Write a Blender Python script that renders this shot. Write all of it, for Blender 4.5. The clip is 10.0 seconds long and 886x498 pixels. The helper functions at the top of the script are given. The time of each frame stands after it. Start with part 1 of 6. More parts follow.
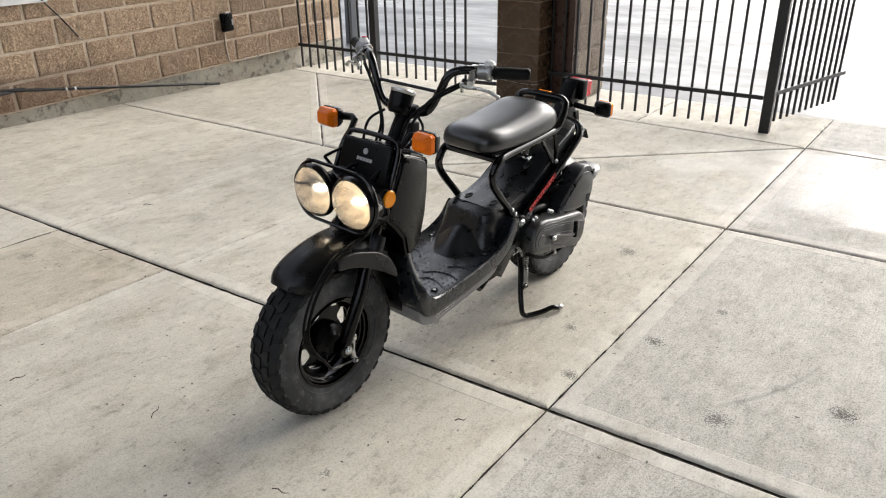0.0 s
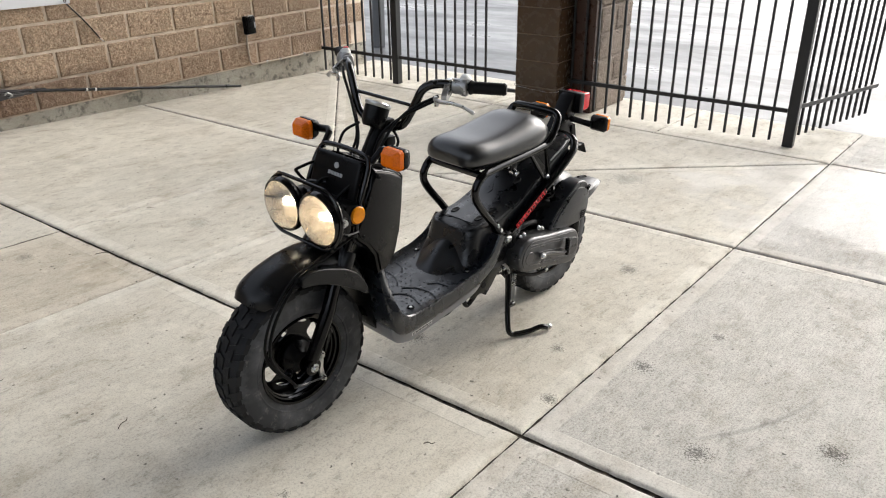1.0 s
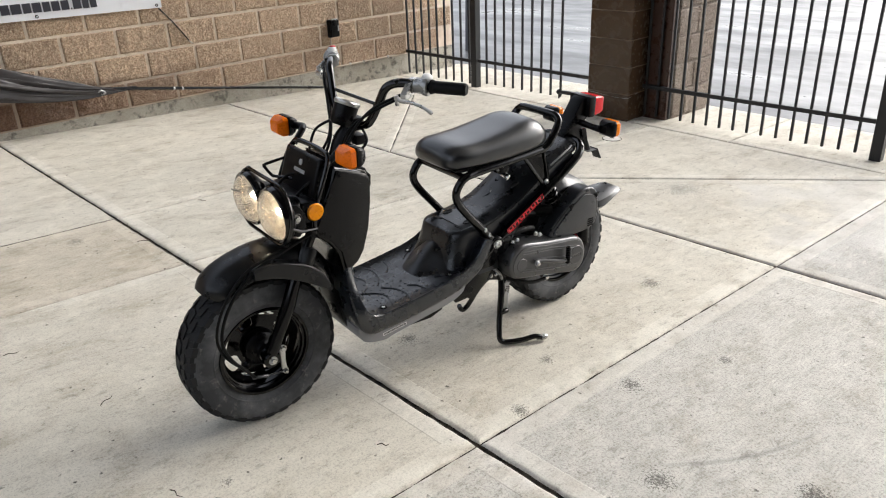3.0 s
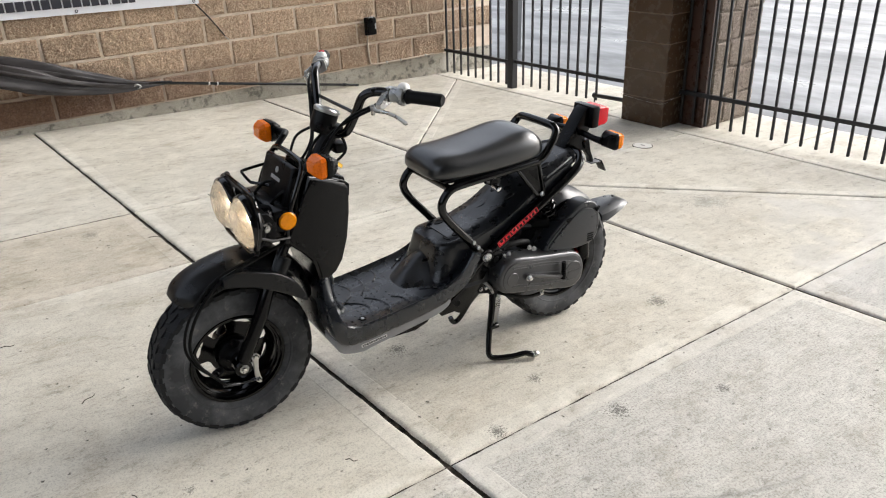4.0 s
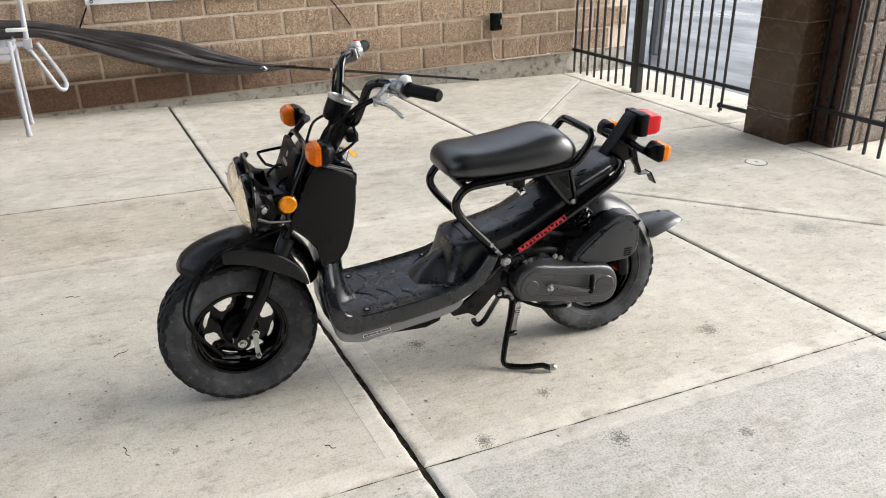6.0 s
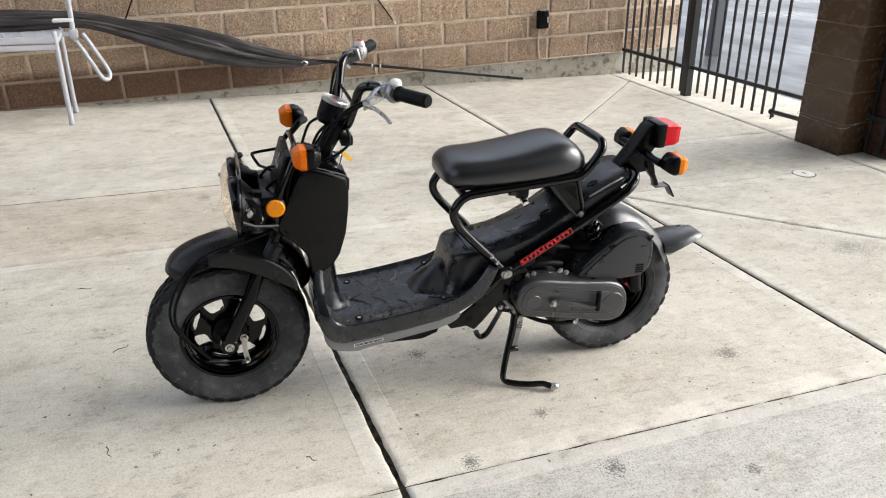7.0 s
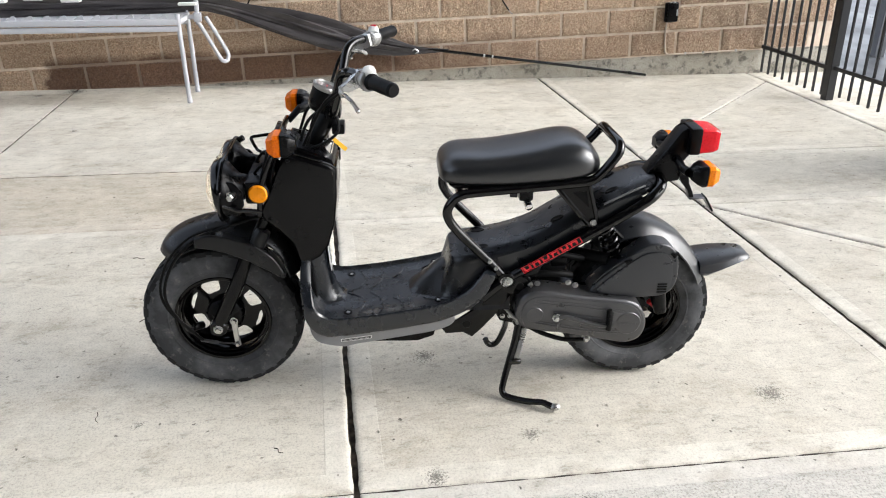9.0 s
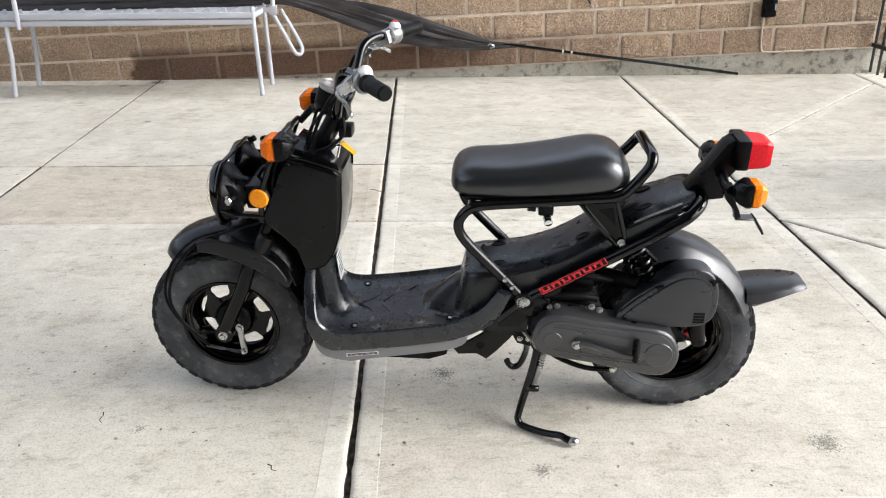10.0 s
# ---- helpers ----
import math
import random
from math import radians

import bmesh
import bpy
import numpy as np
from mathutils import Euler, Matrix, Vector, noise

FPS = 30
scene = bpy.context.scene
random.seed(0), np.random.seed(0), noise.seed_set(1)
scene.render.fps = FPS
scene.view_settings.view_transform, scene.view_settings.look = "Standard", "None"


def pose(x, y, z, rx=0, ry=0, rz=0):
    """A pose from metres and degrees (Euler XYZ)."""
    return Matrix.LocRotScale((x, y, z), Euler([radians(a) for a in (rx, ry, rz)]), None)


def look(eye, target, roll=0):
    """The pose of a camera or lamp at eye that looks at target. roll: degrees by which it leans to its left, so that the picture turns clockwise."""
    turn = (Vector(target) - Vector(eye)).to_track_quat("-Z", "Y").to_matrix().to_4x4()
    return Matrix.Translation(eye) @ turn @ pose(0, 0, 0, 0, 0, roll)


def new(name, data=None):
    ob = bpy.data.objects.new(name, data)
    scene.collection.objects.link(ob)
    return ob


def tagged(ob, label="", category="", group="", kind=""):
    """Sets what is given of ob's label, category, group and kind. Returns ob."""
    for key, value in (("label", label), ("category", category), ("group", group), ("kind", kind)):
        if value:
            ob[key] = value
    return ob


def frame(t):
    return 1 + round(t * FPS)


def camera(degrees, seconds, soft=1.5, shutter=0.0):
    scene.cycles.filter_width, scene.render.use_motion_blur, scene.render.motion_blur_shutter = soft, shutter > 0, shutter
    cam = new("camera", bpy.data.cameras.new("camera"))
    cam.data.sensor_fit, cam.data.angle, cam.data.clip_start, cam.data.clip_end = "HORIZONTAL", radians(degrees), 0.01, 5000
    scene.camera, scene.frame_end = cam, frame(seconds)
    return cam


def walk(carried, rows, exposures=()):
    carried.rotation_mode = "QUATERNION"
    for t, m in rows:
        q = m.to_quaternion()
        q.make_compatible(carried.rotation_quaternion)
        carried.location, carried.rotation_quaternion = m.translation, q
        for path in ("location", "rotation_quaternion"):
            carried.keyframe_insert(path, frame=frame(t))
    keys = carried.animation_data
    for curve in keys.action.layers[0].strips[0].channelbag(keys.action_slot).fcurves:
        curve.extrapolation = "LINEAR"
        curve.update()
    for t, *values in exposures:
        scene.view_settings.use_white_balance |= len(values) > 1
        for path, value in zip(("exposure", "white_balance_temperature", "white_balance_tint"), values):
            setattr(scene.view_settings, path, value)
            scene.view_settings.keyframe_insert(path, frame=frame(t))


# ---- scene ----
cam = camera(61.0, 10.0, soft=1.1)
PATH = [
    (0, (0.865, -1.766, 1.393), (-0.201, -0.277, 0.587), 0.1),
    (0.5, (0.918, -1.685, 1.391), (-0.187, -0.223, 0.59), 0.2),
    (1, (0.967, -1.59, 1.411), (-0.177, -0.159, 0.61), 0.4),
    (1.5, (1.025, -1.515, 1.41), (-0.167, -0.123, 0.609), 0.4),
    (2, (1.123, -1.434, 1.41), (-0.124, -0.091, 0.61), 0.5),
    (3.3, (1.315, -1.189, 1.385), (-0.087, -0.001, 0.597), -0.9),
    (3.5, (1.336, -1.135, 1.395), (-0.079, 0.036, 0.604), -0.8),
    (4, (1.357, -1.043, 1.409), (-0.105, 0.065, 0.613), -0.4),
    (4.5, (1.419, -0.941, 1.404), (-0.099, 0.086, 0.604), -0.2),
    (5, (1.51, -0.819, 1.401), (-0.075, 0.105, 0.605), 0.2),
    (5.5, (1.55, -0.739, 1.394), (-0.083, 0.097, 0.597), 0.4),
    (7, (1.516, -0.451, 1.403), (-0.197, 0.178, 0.586), 0.9),
    (7.5, (1.536, -0.344, 1.397), (-0.212, 0.179, 0.578), 1.2),
    (8, (1.57, -0.22, 1.379), (-0.206, 0.176, 0.55), 1.2),
    (8.5, (1.563, -0.1, 1.374), (-0.224, 0.213, 0.533), 0.7),
    (9, (1.504, 0.022, 1.376), (-0.296, 0.259, 0.536), 0.3),
    (9.5, (1.426, 0.136, 1.377), (-0.385, 0.27, 0.538), 0.1),
    (10, (1.353, 0.259, 1.36), (-0.455, 0.244, 0.505), -0.6),
]
walk(cam, [(t, look(eye, target, roll)) for t, eye, target, roll in PATH], [(0, 1.31, 6450, 10), (2, 1.39, 6400, 10), (4, 1.47, 6350, 10), (5.5, 1.55, 6300, 10), (8, 1.61, 6200, 10), (10, 1.78, 6100, 10)])

# ---- world, light, exposure ----
world = bpy.data.worlds.new("overcast_sky")
scene.world = world
world.use_nodes = True
wn = world.node_tree
wn.nodes.clear()
sky = wn.nodes.new("ShaderNodeTexSky")
sky.sky_type = "NISHITA"
sky.sun_disc = False
sky.sun_elevation = radians(34)
sky.sun_rotation = radians(9.5)
sky.dust_density = 4.0
sky.air_density = 1.0
sky.ozone_density = 0.6
hsv = wn.nodes.new("ShaderNodeHueSaturation")
hsv.inputs["Saturation"].default_value = 0.35
bgn = wn.nodes.new("ShaderNodeBackground")
bgn.inputs["Strength"].default_value = 0.15
won = wn.nodes.new("ShaderNodeOutputWorld")
wn.links.new(sky.outputs[0], hsv.inputs["Color"])
wn.links.new(hsv.outputs[0], bgn.inputs["Color"])
wn.links.new(bgn.outputs[0], won.inputs["Surface"])

sun_data = bpy.data.lights.new("sun", "SUN")
sun_data.energy = 0.15
sun_data.angle = radians(60)
sun_data.color = (1.0, 0.97, 0.93)
sun = new("sun", sun_data)
sun.matrix_basis = look((1.5, 9.0, 6.2), (0, 0, 0))


# ---- materials ----
def mat(name, color=(0.5, 0.5, 0.5), rough=0.6, metal=0.0):
    m = bpy.data.materials.new(name)
    m.use_nodes = True
    b = m.node_tree.nodes["Principled BSDF"]
    b.inputs["Base Color"].default_value = (*color, 1)
    b.inputs["Roughness"].default_value = rough
    b.inputs["Metallic"].default_value = metal
    return m


class Net:
    """Short-hand for building node trees."""

    def __init__(self, m):
        self.m, self.t = m, m.node_tree
        self.b = self.t.nodes["Principled BSDF"]
        self.pos = self.n("ShaderNodeTexCoord").outputs["Object"]

    def n(self, kind, **inputs):
        node = self.t.nodes.new(kind)
        for key, value in inputs.items():
            self.put(node.inputs[key.replace("_", " ")], value)
        return node

    def put(self, socket, value):
        if isinstance(value, bpy.types.NodeSocket):
            self.t.links.new(value, socket)
        else:
            socket.default_value = value

    def world_pos(self):
        return self.n("ShaderNodeNewGeometry").outputs["Position"]

    def scaled(self, vec, s):
        node = self.n("ShaderNodeMapping", Vector=vec)
        node.inputs["Scale"].default_value = s
        return node.outputs[0]

    def noise(self, scale, detail=4.0, rough=0.55, vec=None):
        node = self.n("ShaderNodeTexNoise", Scale=scale, Detail=detail, Roughness=rough)
        self.put(node.inputs["Vector"], vec or self.pos)
        return node.outputs[0]

    def voronoi(self, scale, vec=None, out="Distance", flat=False):
        node = self.n("ShaderNodeTexVoronoi", Scale=scale)
        if flat:
            node.voronoi_dimensions = "2D"
        self.put(node.inputs["Vector"], vec or self.pos)
        return node.outputs[out]

    def ramp(self, fac, *stops):
        node = self.n("ShaderNodeValToRGB", Fac=fac)
        els = node.color_ramp.elements
        while len(els) < len(stops):
            els.new(0.5)
        for e, (p, c) in zip(els, stops):
            e.position = p
            e.color = (*c, 1) if isinstance(c, tuple) else (c, c, c, 1)
        return node.outputs[0]

    def mix(self, fac, a, b, blend="MIX"):
        node = self.n("ShaderNodeMix")
        node.data_type, node.blend_type = "RGBA", blend
        for socket, value in ((node.inputs[0], fac), (node.inputs[6], a), (node.inputs[7], b)):
            self.put(socket, (*value, 1) if isinstance(value, tuple) else value)
        return node.outputs[2]

    def math(self, op, a, b=0.5):
        node = self.n("ShaderNodeMath")
        node.operation = op
        self.put(node.inputs[0], a)
        self.put(node.inputs[1], b)
        return node.outputs[0]

    def bump(self, height, strength=0.3, dist=0.01, normal=None):
        node = self.n("ShaderNodeBump", Height=height, Strength=strength, Distance=dist)
        if normal:
            self.put(node.inputs["Normal"], normal)
        return node.outputs[0]

    def finish(self, color=None, rough=None, normal=None):
        if color is not None:
            self.put(self.b.inputs["Base Color"], color)
        if rough is not None:
            self.put(self.b.inputs["Roughness"], rough)
        if normal is not None:
            self.put(self.b.inputs["Normal"], normal)
        return self.m


STAINS = [(-4.72, -2.08, 0.10, 0.8), (-4.60, -2.32, 0.05, 0.6), (-3.9, -2.06, 0.03, 0.5), (-3.55, -1.75, 0.03, 0.7), (0.122, 0.582, 0.045, 0.6), (0.445, 0.253, 0.05, 0.6), (0.756, 0.504, 0.05, 0.65), (-0.029, 0.209, 0.035, 0.6), (-0.61, 0.238, 0.04, 0.6), (-0.274, 1.28, 0.05, 0.5), (-0.17, 0.498, 0.03, 0.5), (-0.85, 2.45, 0.14, 0.35), (-2.45, -0.35, 0.05, 0.3), (0.25, 0.95, 0.03, 0.5), (-2.2, 0.4, 0.09, 0.22), (-0.35, -0.62, 0.02, 0.5)]


def concrete(name, base, dirt, broom, grit=1.0):
    g = Net(mat(name, base, 0.8))
    p = g.world_pos()
    rnd = g.n("ShaderNodeObjectInfo").outputs["Random"]
    tone = lambda k: tuple(min(1, v * k) for v in base)
    big = g.noise(0.9, 5, 0.6, p)
    mid = g.noise(6.0, 6, 0.65, p)
    smear = g.noise(5.5, 10, 0.74, g.scaled(p, (1.0, 0.55, 1.0)))
    fine = g.noise(150.0, 3, 0.7, p)
    stripes = g.noise(60.0, 5, 0.72, g.scaled(p, (2.3, 0.16, 1.0)))
    c = g.mix(g.ramp(big, (0.35, 0.0), (0.7, 1.0)), tone(0.86), tone(1.1))
    # trowel smears and traffic film
    c = g.mix(g.ramp(smear, (0.50, 0.0), (0.66, 0.75)), c, (base[0] * 0.62, base[1] * 0.58, base[2] * 0.52))
    c = g.mix(g.ramp(g.noise(2.2, 6, 0.65, g.scaled(p, (1.0, 0.5, 1.0))), (0.52, 0.0), (0.70, 0.45)), c, (base[0] * 0.68, base[1] * 0.64, base[2] * 0.58))
    c = g.mix(g.ramp(mid, (0.38, 0.35), (0.5, 0.0)), c, tone(1.22))
    dots = g.ramp(g.noise(24.0, 6, 0.72, g.scaled(p, (1.0, 0.7, 1.0))), (0.59, 0.0), (0.67, 0.7))
    c = g.mix(g.math("MULTIPLY", dots, g.ramp(smear, (0.42, 0.15), (0.6, 1.0))), c, (0.20, 0.175, 0.14))
    low = 0.14 if dirt > 0.9 else 0.0
    spots = g.ramp(g.noise(13.0, 6, 0.7, p), (0.66 - low, 0.0), (0.76 - low, dirt * 0.85))
    c = g.mix(spots, c, (0.10, 0.095, 0.085))
    # pits and crumbs
    warp = g.n("ShaderNodeVectorMath")
    g.put(warp.inputs[0], p)
    wn_ = g.n("ShaderNodeTexNoise", Scale=60.0)
    g.put(wn_.inputs["Vector"], p)
    sc = g.n("ShaderNodeVectorMath")
    sc.operation = "SCALE"
    g.put(sc.inputs[0], wn_.outputs["Color"])
    sc.inputs["Scale"].default_value = 0.02
    g.put(warp.inputs[1], sc.outputs[0])
    wp = warp.outputs[0]
    speck = g.math("MULTIPLY", g.ramp(g.voronoi(9.0, wp, flat=True), (0.022, 0.95), (0.05, 0.0)), g.ramp(g.noise(3.7, 4, 0.6, p), (0.48, 0.0), (0.56, 1.0)))
    c = g.mix(speck, c, (0.06, 0.055, 0.045))
    pits = g.math("MULTIPLY", g.ramp(g.voronoi(36.0, wp, flat=True), (0.03, 0.85), (0.12, 0.0)), g.ramp(mid, (0.46, 0.35 * grit), (0.60, grit)))
    c = g.mix(pits, c, (0.15, 0.14, 0.12))
    c = g.mix(g.ramp(fine, (0.35, 0.55 * grit), (0.51, 0.0)), c, (0.17, 0.158, 0.135))
    c = g.mix(g.ramp(fine, (0.56, 0.0), (0.74, 0.28 * grit)), c, tone(1.3))
    c = g.mix(g.ramp(stripes, (0.46, 0.0), (0.70, 0.34 * broom)), c, (0.24, 0.226, 0.195))
    c = g.mix(g.math("MULTIPLY", rnd, 0.10), c, tone(0.62))
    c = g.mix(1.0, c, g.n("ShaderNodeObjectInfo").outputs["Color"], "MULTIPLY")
    ragged = g.noise(150.0, 5, 0.80, p)
    for x, y, r, k in STAINS:
        d = g.n("ShaderNodeVectorMath")
        d.operation = "DISTANCE"
        g.put(d.inputs[0], p)
        d.inputs[1].default_value = (x, y, 0)
        d = g.math("ADD", g.math("DIVIDE", d.outputs["Value"], r), g.math("MULTIPLY", g.math("SUBTRACT", ragged, 0.5), 5.0))
        c = g.mix(g.ramp(d, (0.25, min(1, k * 1.25)), (0.8, 0.0)), c, (0.065, 0.06, 0.052))
    # rubbed-in grit: short dark flecks
    fleck = g.noise(30.0, 8, 0.78, g.scaled(p, (1.0, 0.40, 1.0)))
    c = g.mix(g.math("MULTIPLY", g.ramp(fleck, (0.54, 0.0), (0.63, 0.50)), g.ramp(mid, (0.36, 0.45), (0.58, 1.0))), c, (0.22, 0.20, 0.165))
    c = g.mix(g.ramp(fleck, (0.36, 0.30), (0.45, 0.0)), c, tone(1.25))
    # the arc of a skid mark
    d = g.n("ShaderNodeVectorMath")
    d.operation = "DISTANCE"
    g.put(d.inputs[0], p)
    d.inputs[1].default_value = (-0.244, 0.926, 0)
    arc = g.math("ABSOLUTE", g.math("SUBTRACT", d.outputs["Value"], 0.899))
    d = g.n("ShaderNodeVectorMath")
    d.operation = "DISTANCE"
    g.put(d.inputs[0], p)
    d.inputs[1].default_value = (0.555, 0.53, 0)
    arc = g.math("MULTIPLY", g.ramp(arc, (0.004, 0.28), (0.011, 0.0)), g.ramp(d.outputs["Value"], (0.16, 1.0), (0.30, 0.0)))
    c = g.mix(arc, c, (0.09, 0.085, 0.075))
    h = g.math("ADD", g.math("MULTIPLY", stripes, broom), g.math("MULTIPLY", fine, 0.5))
    d = g.n("ShaderNodeVectorMath")
    d.operation = "DISTANCE"
    g.put(d.inputs[0], p)
    d.inputs[1].default_value = (0.3, 2.9, 0)
    d = g.math("ADD", d.outputs["Value"], g.math("MULTIPLY", g.math("SUBTRACT", g.noise(2.6, 5, 0.6, p), 0.5), 3.0))
    wet = g.ramp(d, (0.55, 1.0), (0.85, 0.0))
    g.put(g.b.inputs["Specular IOR Level"], g.math("ADD", 0.14, g.math("MULTIPLY", wet, 0.40)))
    c = g.mix(g.math("MULTIPLY", wet, 0.45), c, tone(0.55))
    rough = g.math("SUBTRACT", g.ramp(mid, (0.3, 0.62), (0.7, 0.85)), g.math("MULTIPLY", wet, 0.20))
    return g.finish(c, rough, g.bump(h, 0.3 + 0.5 * broom, 0.004))


M_SLAB = concrete("smooth_worn_concrete", (0.615, 0.580, 0.505), 0.5, 0.10, 0.60)
M_BROOM = concrete("broomed_concrete", (0.61, 0.585, 0.525), 0.5, 0.85, 0.95)
M_EDGE = concrete("trowelled_concrete_edge", (0.665, 0.632, 0.560), 0.3, 0.05, 0.5)
M_FOOT = concrete("rough_footing_concrete", (0.43, 0.405, 0.345), 1.0, 0.3)


def make_ground():
    g = Net(mat("wet_lot_paving", (0.42, 0.42, 0.42), 0.4))
    p = g.world_pos()
    n1 = g.noise(0.5, 6, 0.65, g.scaled(p, (1.0, 1.8, 1.0)))
    n2 = g.noise(4.0, 5, 0.6, p)
    c = g.mix(g.ramp(n1, (0.38, 0.0), (0.66, 1.0)), (0.070, 0.073, 0.080), (0.125, 0.130, 0.140))
    c = g.mix(g.ramp(n2, (0.60, 0.0), (0.8, 0.35)), c, (0.10, 0.10, 0.105))
    g.b.inputs["Specular IOR Level"].default_value = 0.20
    tracks = g.noise(1.1, 5, 0.6, g.scaled(p, (0.25, 2.2, 1.0)))
    c = g.mix(g.ramp(tracks, (0.50, 0.0), (0.60, 0.75)), c, (0.055, 0.057, 0.062))
    return g.finish(c, g.ramp(n1, (0.35, 0.48), (0.65, 0.26)), g.bump(n2, 0.12, 0.01))


M_LOT = make_ground()
M_JOINT = Net(mat("joint_dirt", (0.035, 0.032, 0.028), 0.95))
M_JOINT = M_JOINT.finish(M_JOINT.ramp(M_JOINT.noise(30, 4), (0.38, (0.016, 0.013, 0.010)), (0.70, (0.11, 0.088, 0.066))))


def damp_mask(g, p):
    """The water stain that has soaked the lowest course of the block wall."""
    xyz = g.n("ShaderNodeSeparateXYZ", Vector=p)
    y, z = xyz.outputs[1], xyz.outputs[2]
    wob = g.math("MULTIPLY", g.math("SUBTRACT", g.noise(4.5, 5, 0.6, p), 0.5), 0.5)
    up = g.ramp(g.math("ADD", g.math("ADD", z, g.math("MULTIPLY", y, -0.040)), g.math("MULTIPLY", wob, 0.20)), (0.275, 1.0), (0.345, 0.0))
    left = g.ramp(g.math("ADD", g.math("ADD", y, wob), 2.35), (0.0, 0.0), (0.07, 1.0))
    right = g.ramp(g.math("ADD", g.math("MULTIPLY", g.math("ADD", y, g.math("MULTIPLY", wob, 3.0)), 0.2), 0.5), (0.55, 1.0), (0.82, 0.25))
    return g.math("MULTIPLY", g.math("MULTIPLY", up, left), right)


def split_face(name, lo, hi, dirt, damp=0.0):
    g = Net(mat(name, lo, 0.9))
    p = g.world_pos()
    rnd = g.n("ShaderNodeObjectInfo").outputs["Random"]
    a = g.noise(70.0, 5, 0.7, p)
    b = g.noise(9.0, 4, 0.6, p)
    grain = g.voronoi(125.0, p, "Color")
    pebble = g.noise(120.0, 4, 0.7, p)
    c = g.mix(g.ramp(a, (0.42, 0.0), (0.58, 1.0)), lo, hi)
    c = g.mix(0.5, c, g.mix(grain, tuple(v * 0.42 for v in lo), tuple(v * 0.95 for v in hi)))
    c = g.mix(g.math("MULTIPLY", rnd, 0.22), c, (0.18, 0.10, 0.07))
    wet = g.ramp(g.noise(1.1, 3, 0.5, p), (0.52, 0.0), (0.68, dirt))
    c = g.mix(wet, c, (0.085, 0.05, 0.036))
    c = g.mix(g.ramp(pebble, (0.56, 0.0), (0.66, 0.55)), c, tuple(min(1, v * 1.25) for v in hi))
    c = g.mix(g.ramp(pebble, (0.34, 0.6), (0.44, 0.0)), c, tuple(v * 0.4 for v in lo))
    h = g.math("ADD", g.math("ADD", a, g.math("MULTIPLY", b, 0.35)), g.math("MULTIPLY", pebble, 0.8))
    rough = 0.7
    if damp:
        mask = damp_mask(g, p)
        c = g.mix(g.math("MULTIPLY", mask, damp), c, g.mix(1.0, c, (0.30, 0.22, 0.185), "MULTIPLY"))
        rough = g.math("SUBTRACT", 0.72, g.math("MULTIPLY", mask, 0.30))
    return g.finish(c, rough, g.bump(h, 1.0, 0.030))


M_BLOCK = split_face("split_face_block", (0.56, 0.325, 0.195), (1.0, 0.77, 0.53), 0.28, 1.0)
M_PIER = split_face("grey_split_face_block", (0.20, 0.150, 0.115), (0.52, 0.43, 0.34), 0.2)
g = Net(mat("mortar", (0.42, 0.34, 0.265), 0.9))
mortar = g.mix(g.ramp(g.noise(14, 4, 0.6, g.world_pos()), (0.35, 0.0), (0.7, 1.0)), (0.70, 0.58, 0.45), (0.88, 0.76, 0.62))
mortar = g.mix(g.math("MULTIPLY", damp_mask(g, g.world_pos()), 0.75), mortar, (0.20, 0.135, 0.095))
M_MORTAR = g.finish(mortar, 0.9, g.bump(g.noise(180, 3, 0.6, g.world_pos()), 0.4, 0.004))


def painted(name, color, rough, grain=240.0, worn=0.15, spec=0.4):
    g = Net(mat(name, color, rough))
    n = g.noise(7.0, 5, 0.6)
    c = g.mix(g.ramp(n, (0.4, 0.0), (0.75, worn)), color, tuple(min(1, v * 1.6 + 0.012) for v in color))
    g.b.inputs["Specular IOR Level"].default_value = spec
    return g.finish(c, g.ramp(g.noise(22.0, 4), (0.3, max(0.02, rough - 0.08)), (0.7, min(1, rough + 0.1))), g.bump(g.noise(grain, 2), 0.06, 0.002))


M_BROWN = painted("brown_masonry_paint", (0.058, 0.033, 0.017), 0.24, 120.0)
M_BROWN_LINE = painted("thin_brown_mortar", (0.17, 0.12, 0.08), 0.6)
M_DARKBROWN = painted("dark_brown_steel", (0.042, 0.019, 0.012), 0.30)
M_FENCE = painted("black_fence_paint", (0.011, 0.0115, 0.013), 0.38)
M_GREYPOST = painted("weathered_grey_steel", (0.10, 0.105, 0.115), 0.5)
M_PLAINWALL = painted("dark_wall_paint", (0.07, 0.066, 0.062), 0.8)
M_SOFFIT = painted("dull_soffit", (0.34, 0.33, 0.31), 0.8)


# ---- mesh helpers ----
def part(name, bm, material, parent=None, label="", smooth=False, m=None):
    """Links a bmesh as one mesh object, under parent where given."""
    me = bpy.data.meshes.new(name)
    bmesh.ops.recalc_face_normals(bm, faces=bm.faces[:])
    bm.to_mesh(me)
    bm.free()
    for x in material if isinstance(material, (list, tuple)) else (material,):
        me.materials.append(x)
    if smooth:
        for f in me.polygons:
            f.use_smooth = True
        me.set_sharp_from_angle(angle=radians(38))
    ob = new(name, me)
    if parent:
        ob.parent = parent
    if m is not None:
        ob.matrix_basis = m
    if label:
        ob["label"] = label
    return ob


def empty(name, m=None):
    ob = new(name)
    ob.empty_display_size = 0.1
    if m is not None:
        ob.matrix_basis = m
    return ob


def bevel(bm, w, seg=1, edges=None):
    if w > 0:
        bmesh.ops.bevel(bm, geom=edges or bm.edges[:], offset=w, segments=seg, profile=0.6, affect="EDGES", clamp_overlap=True)
    return bm


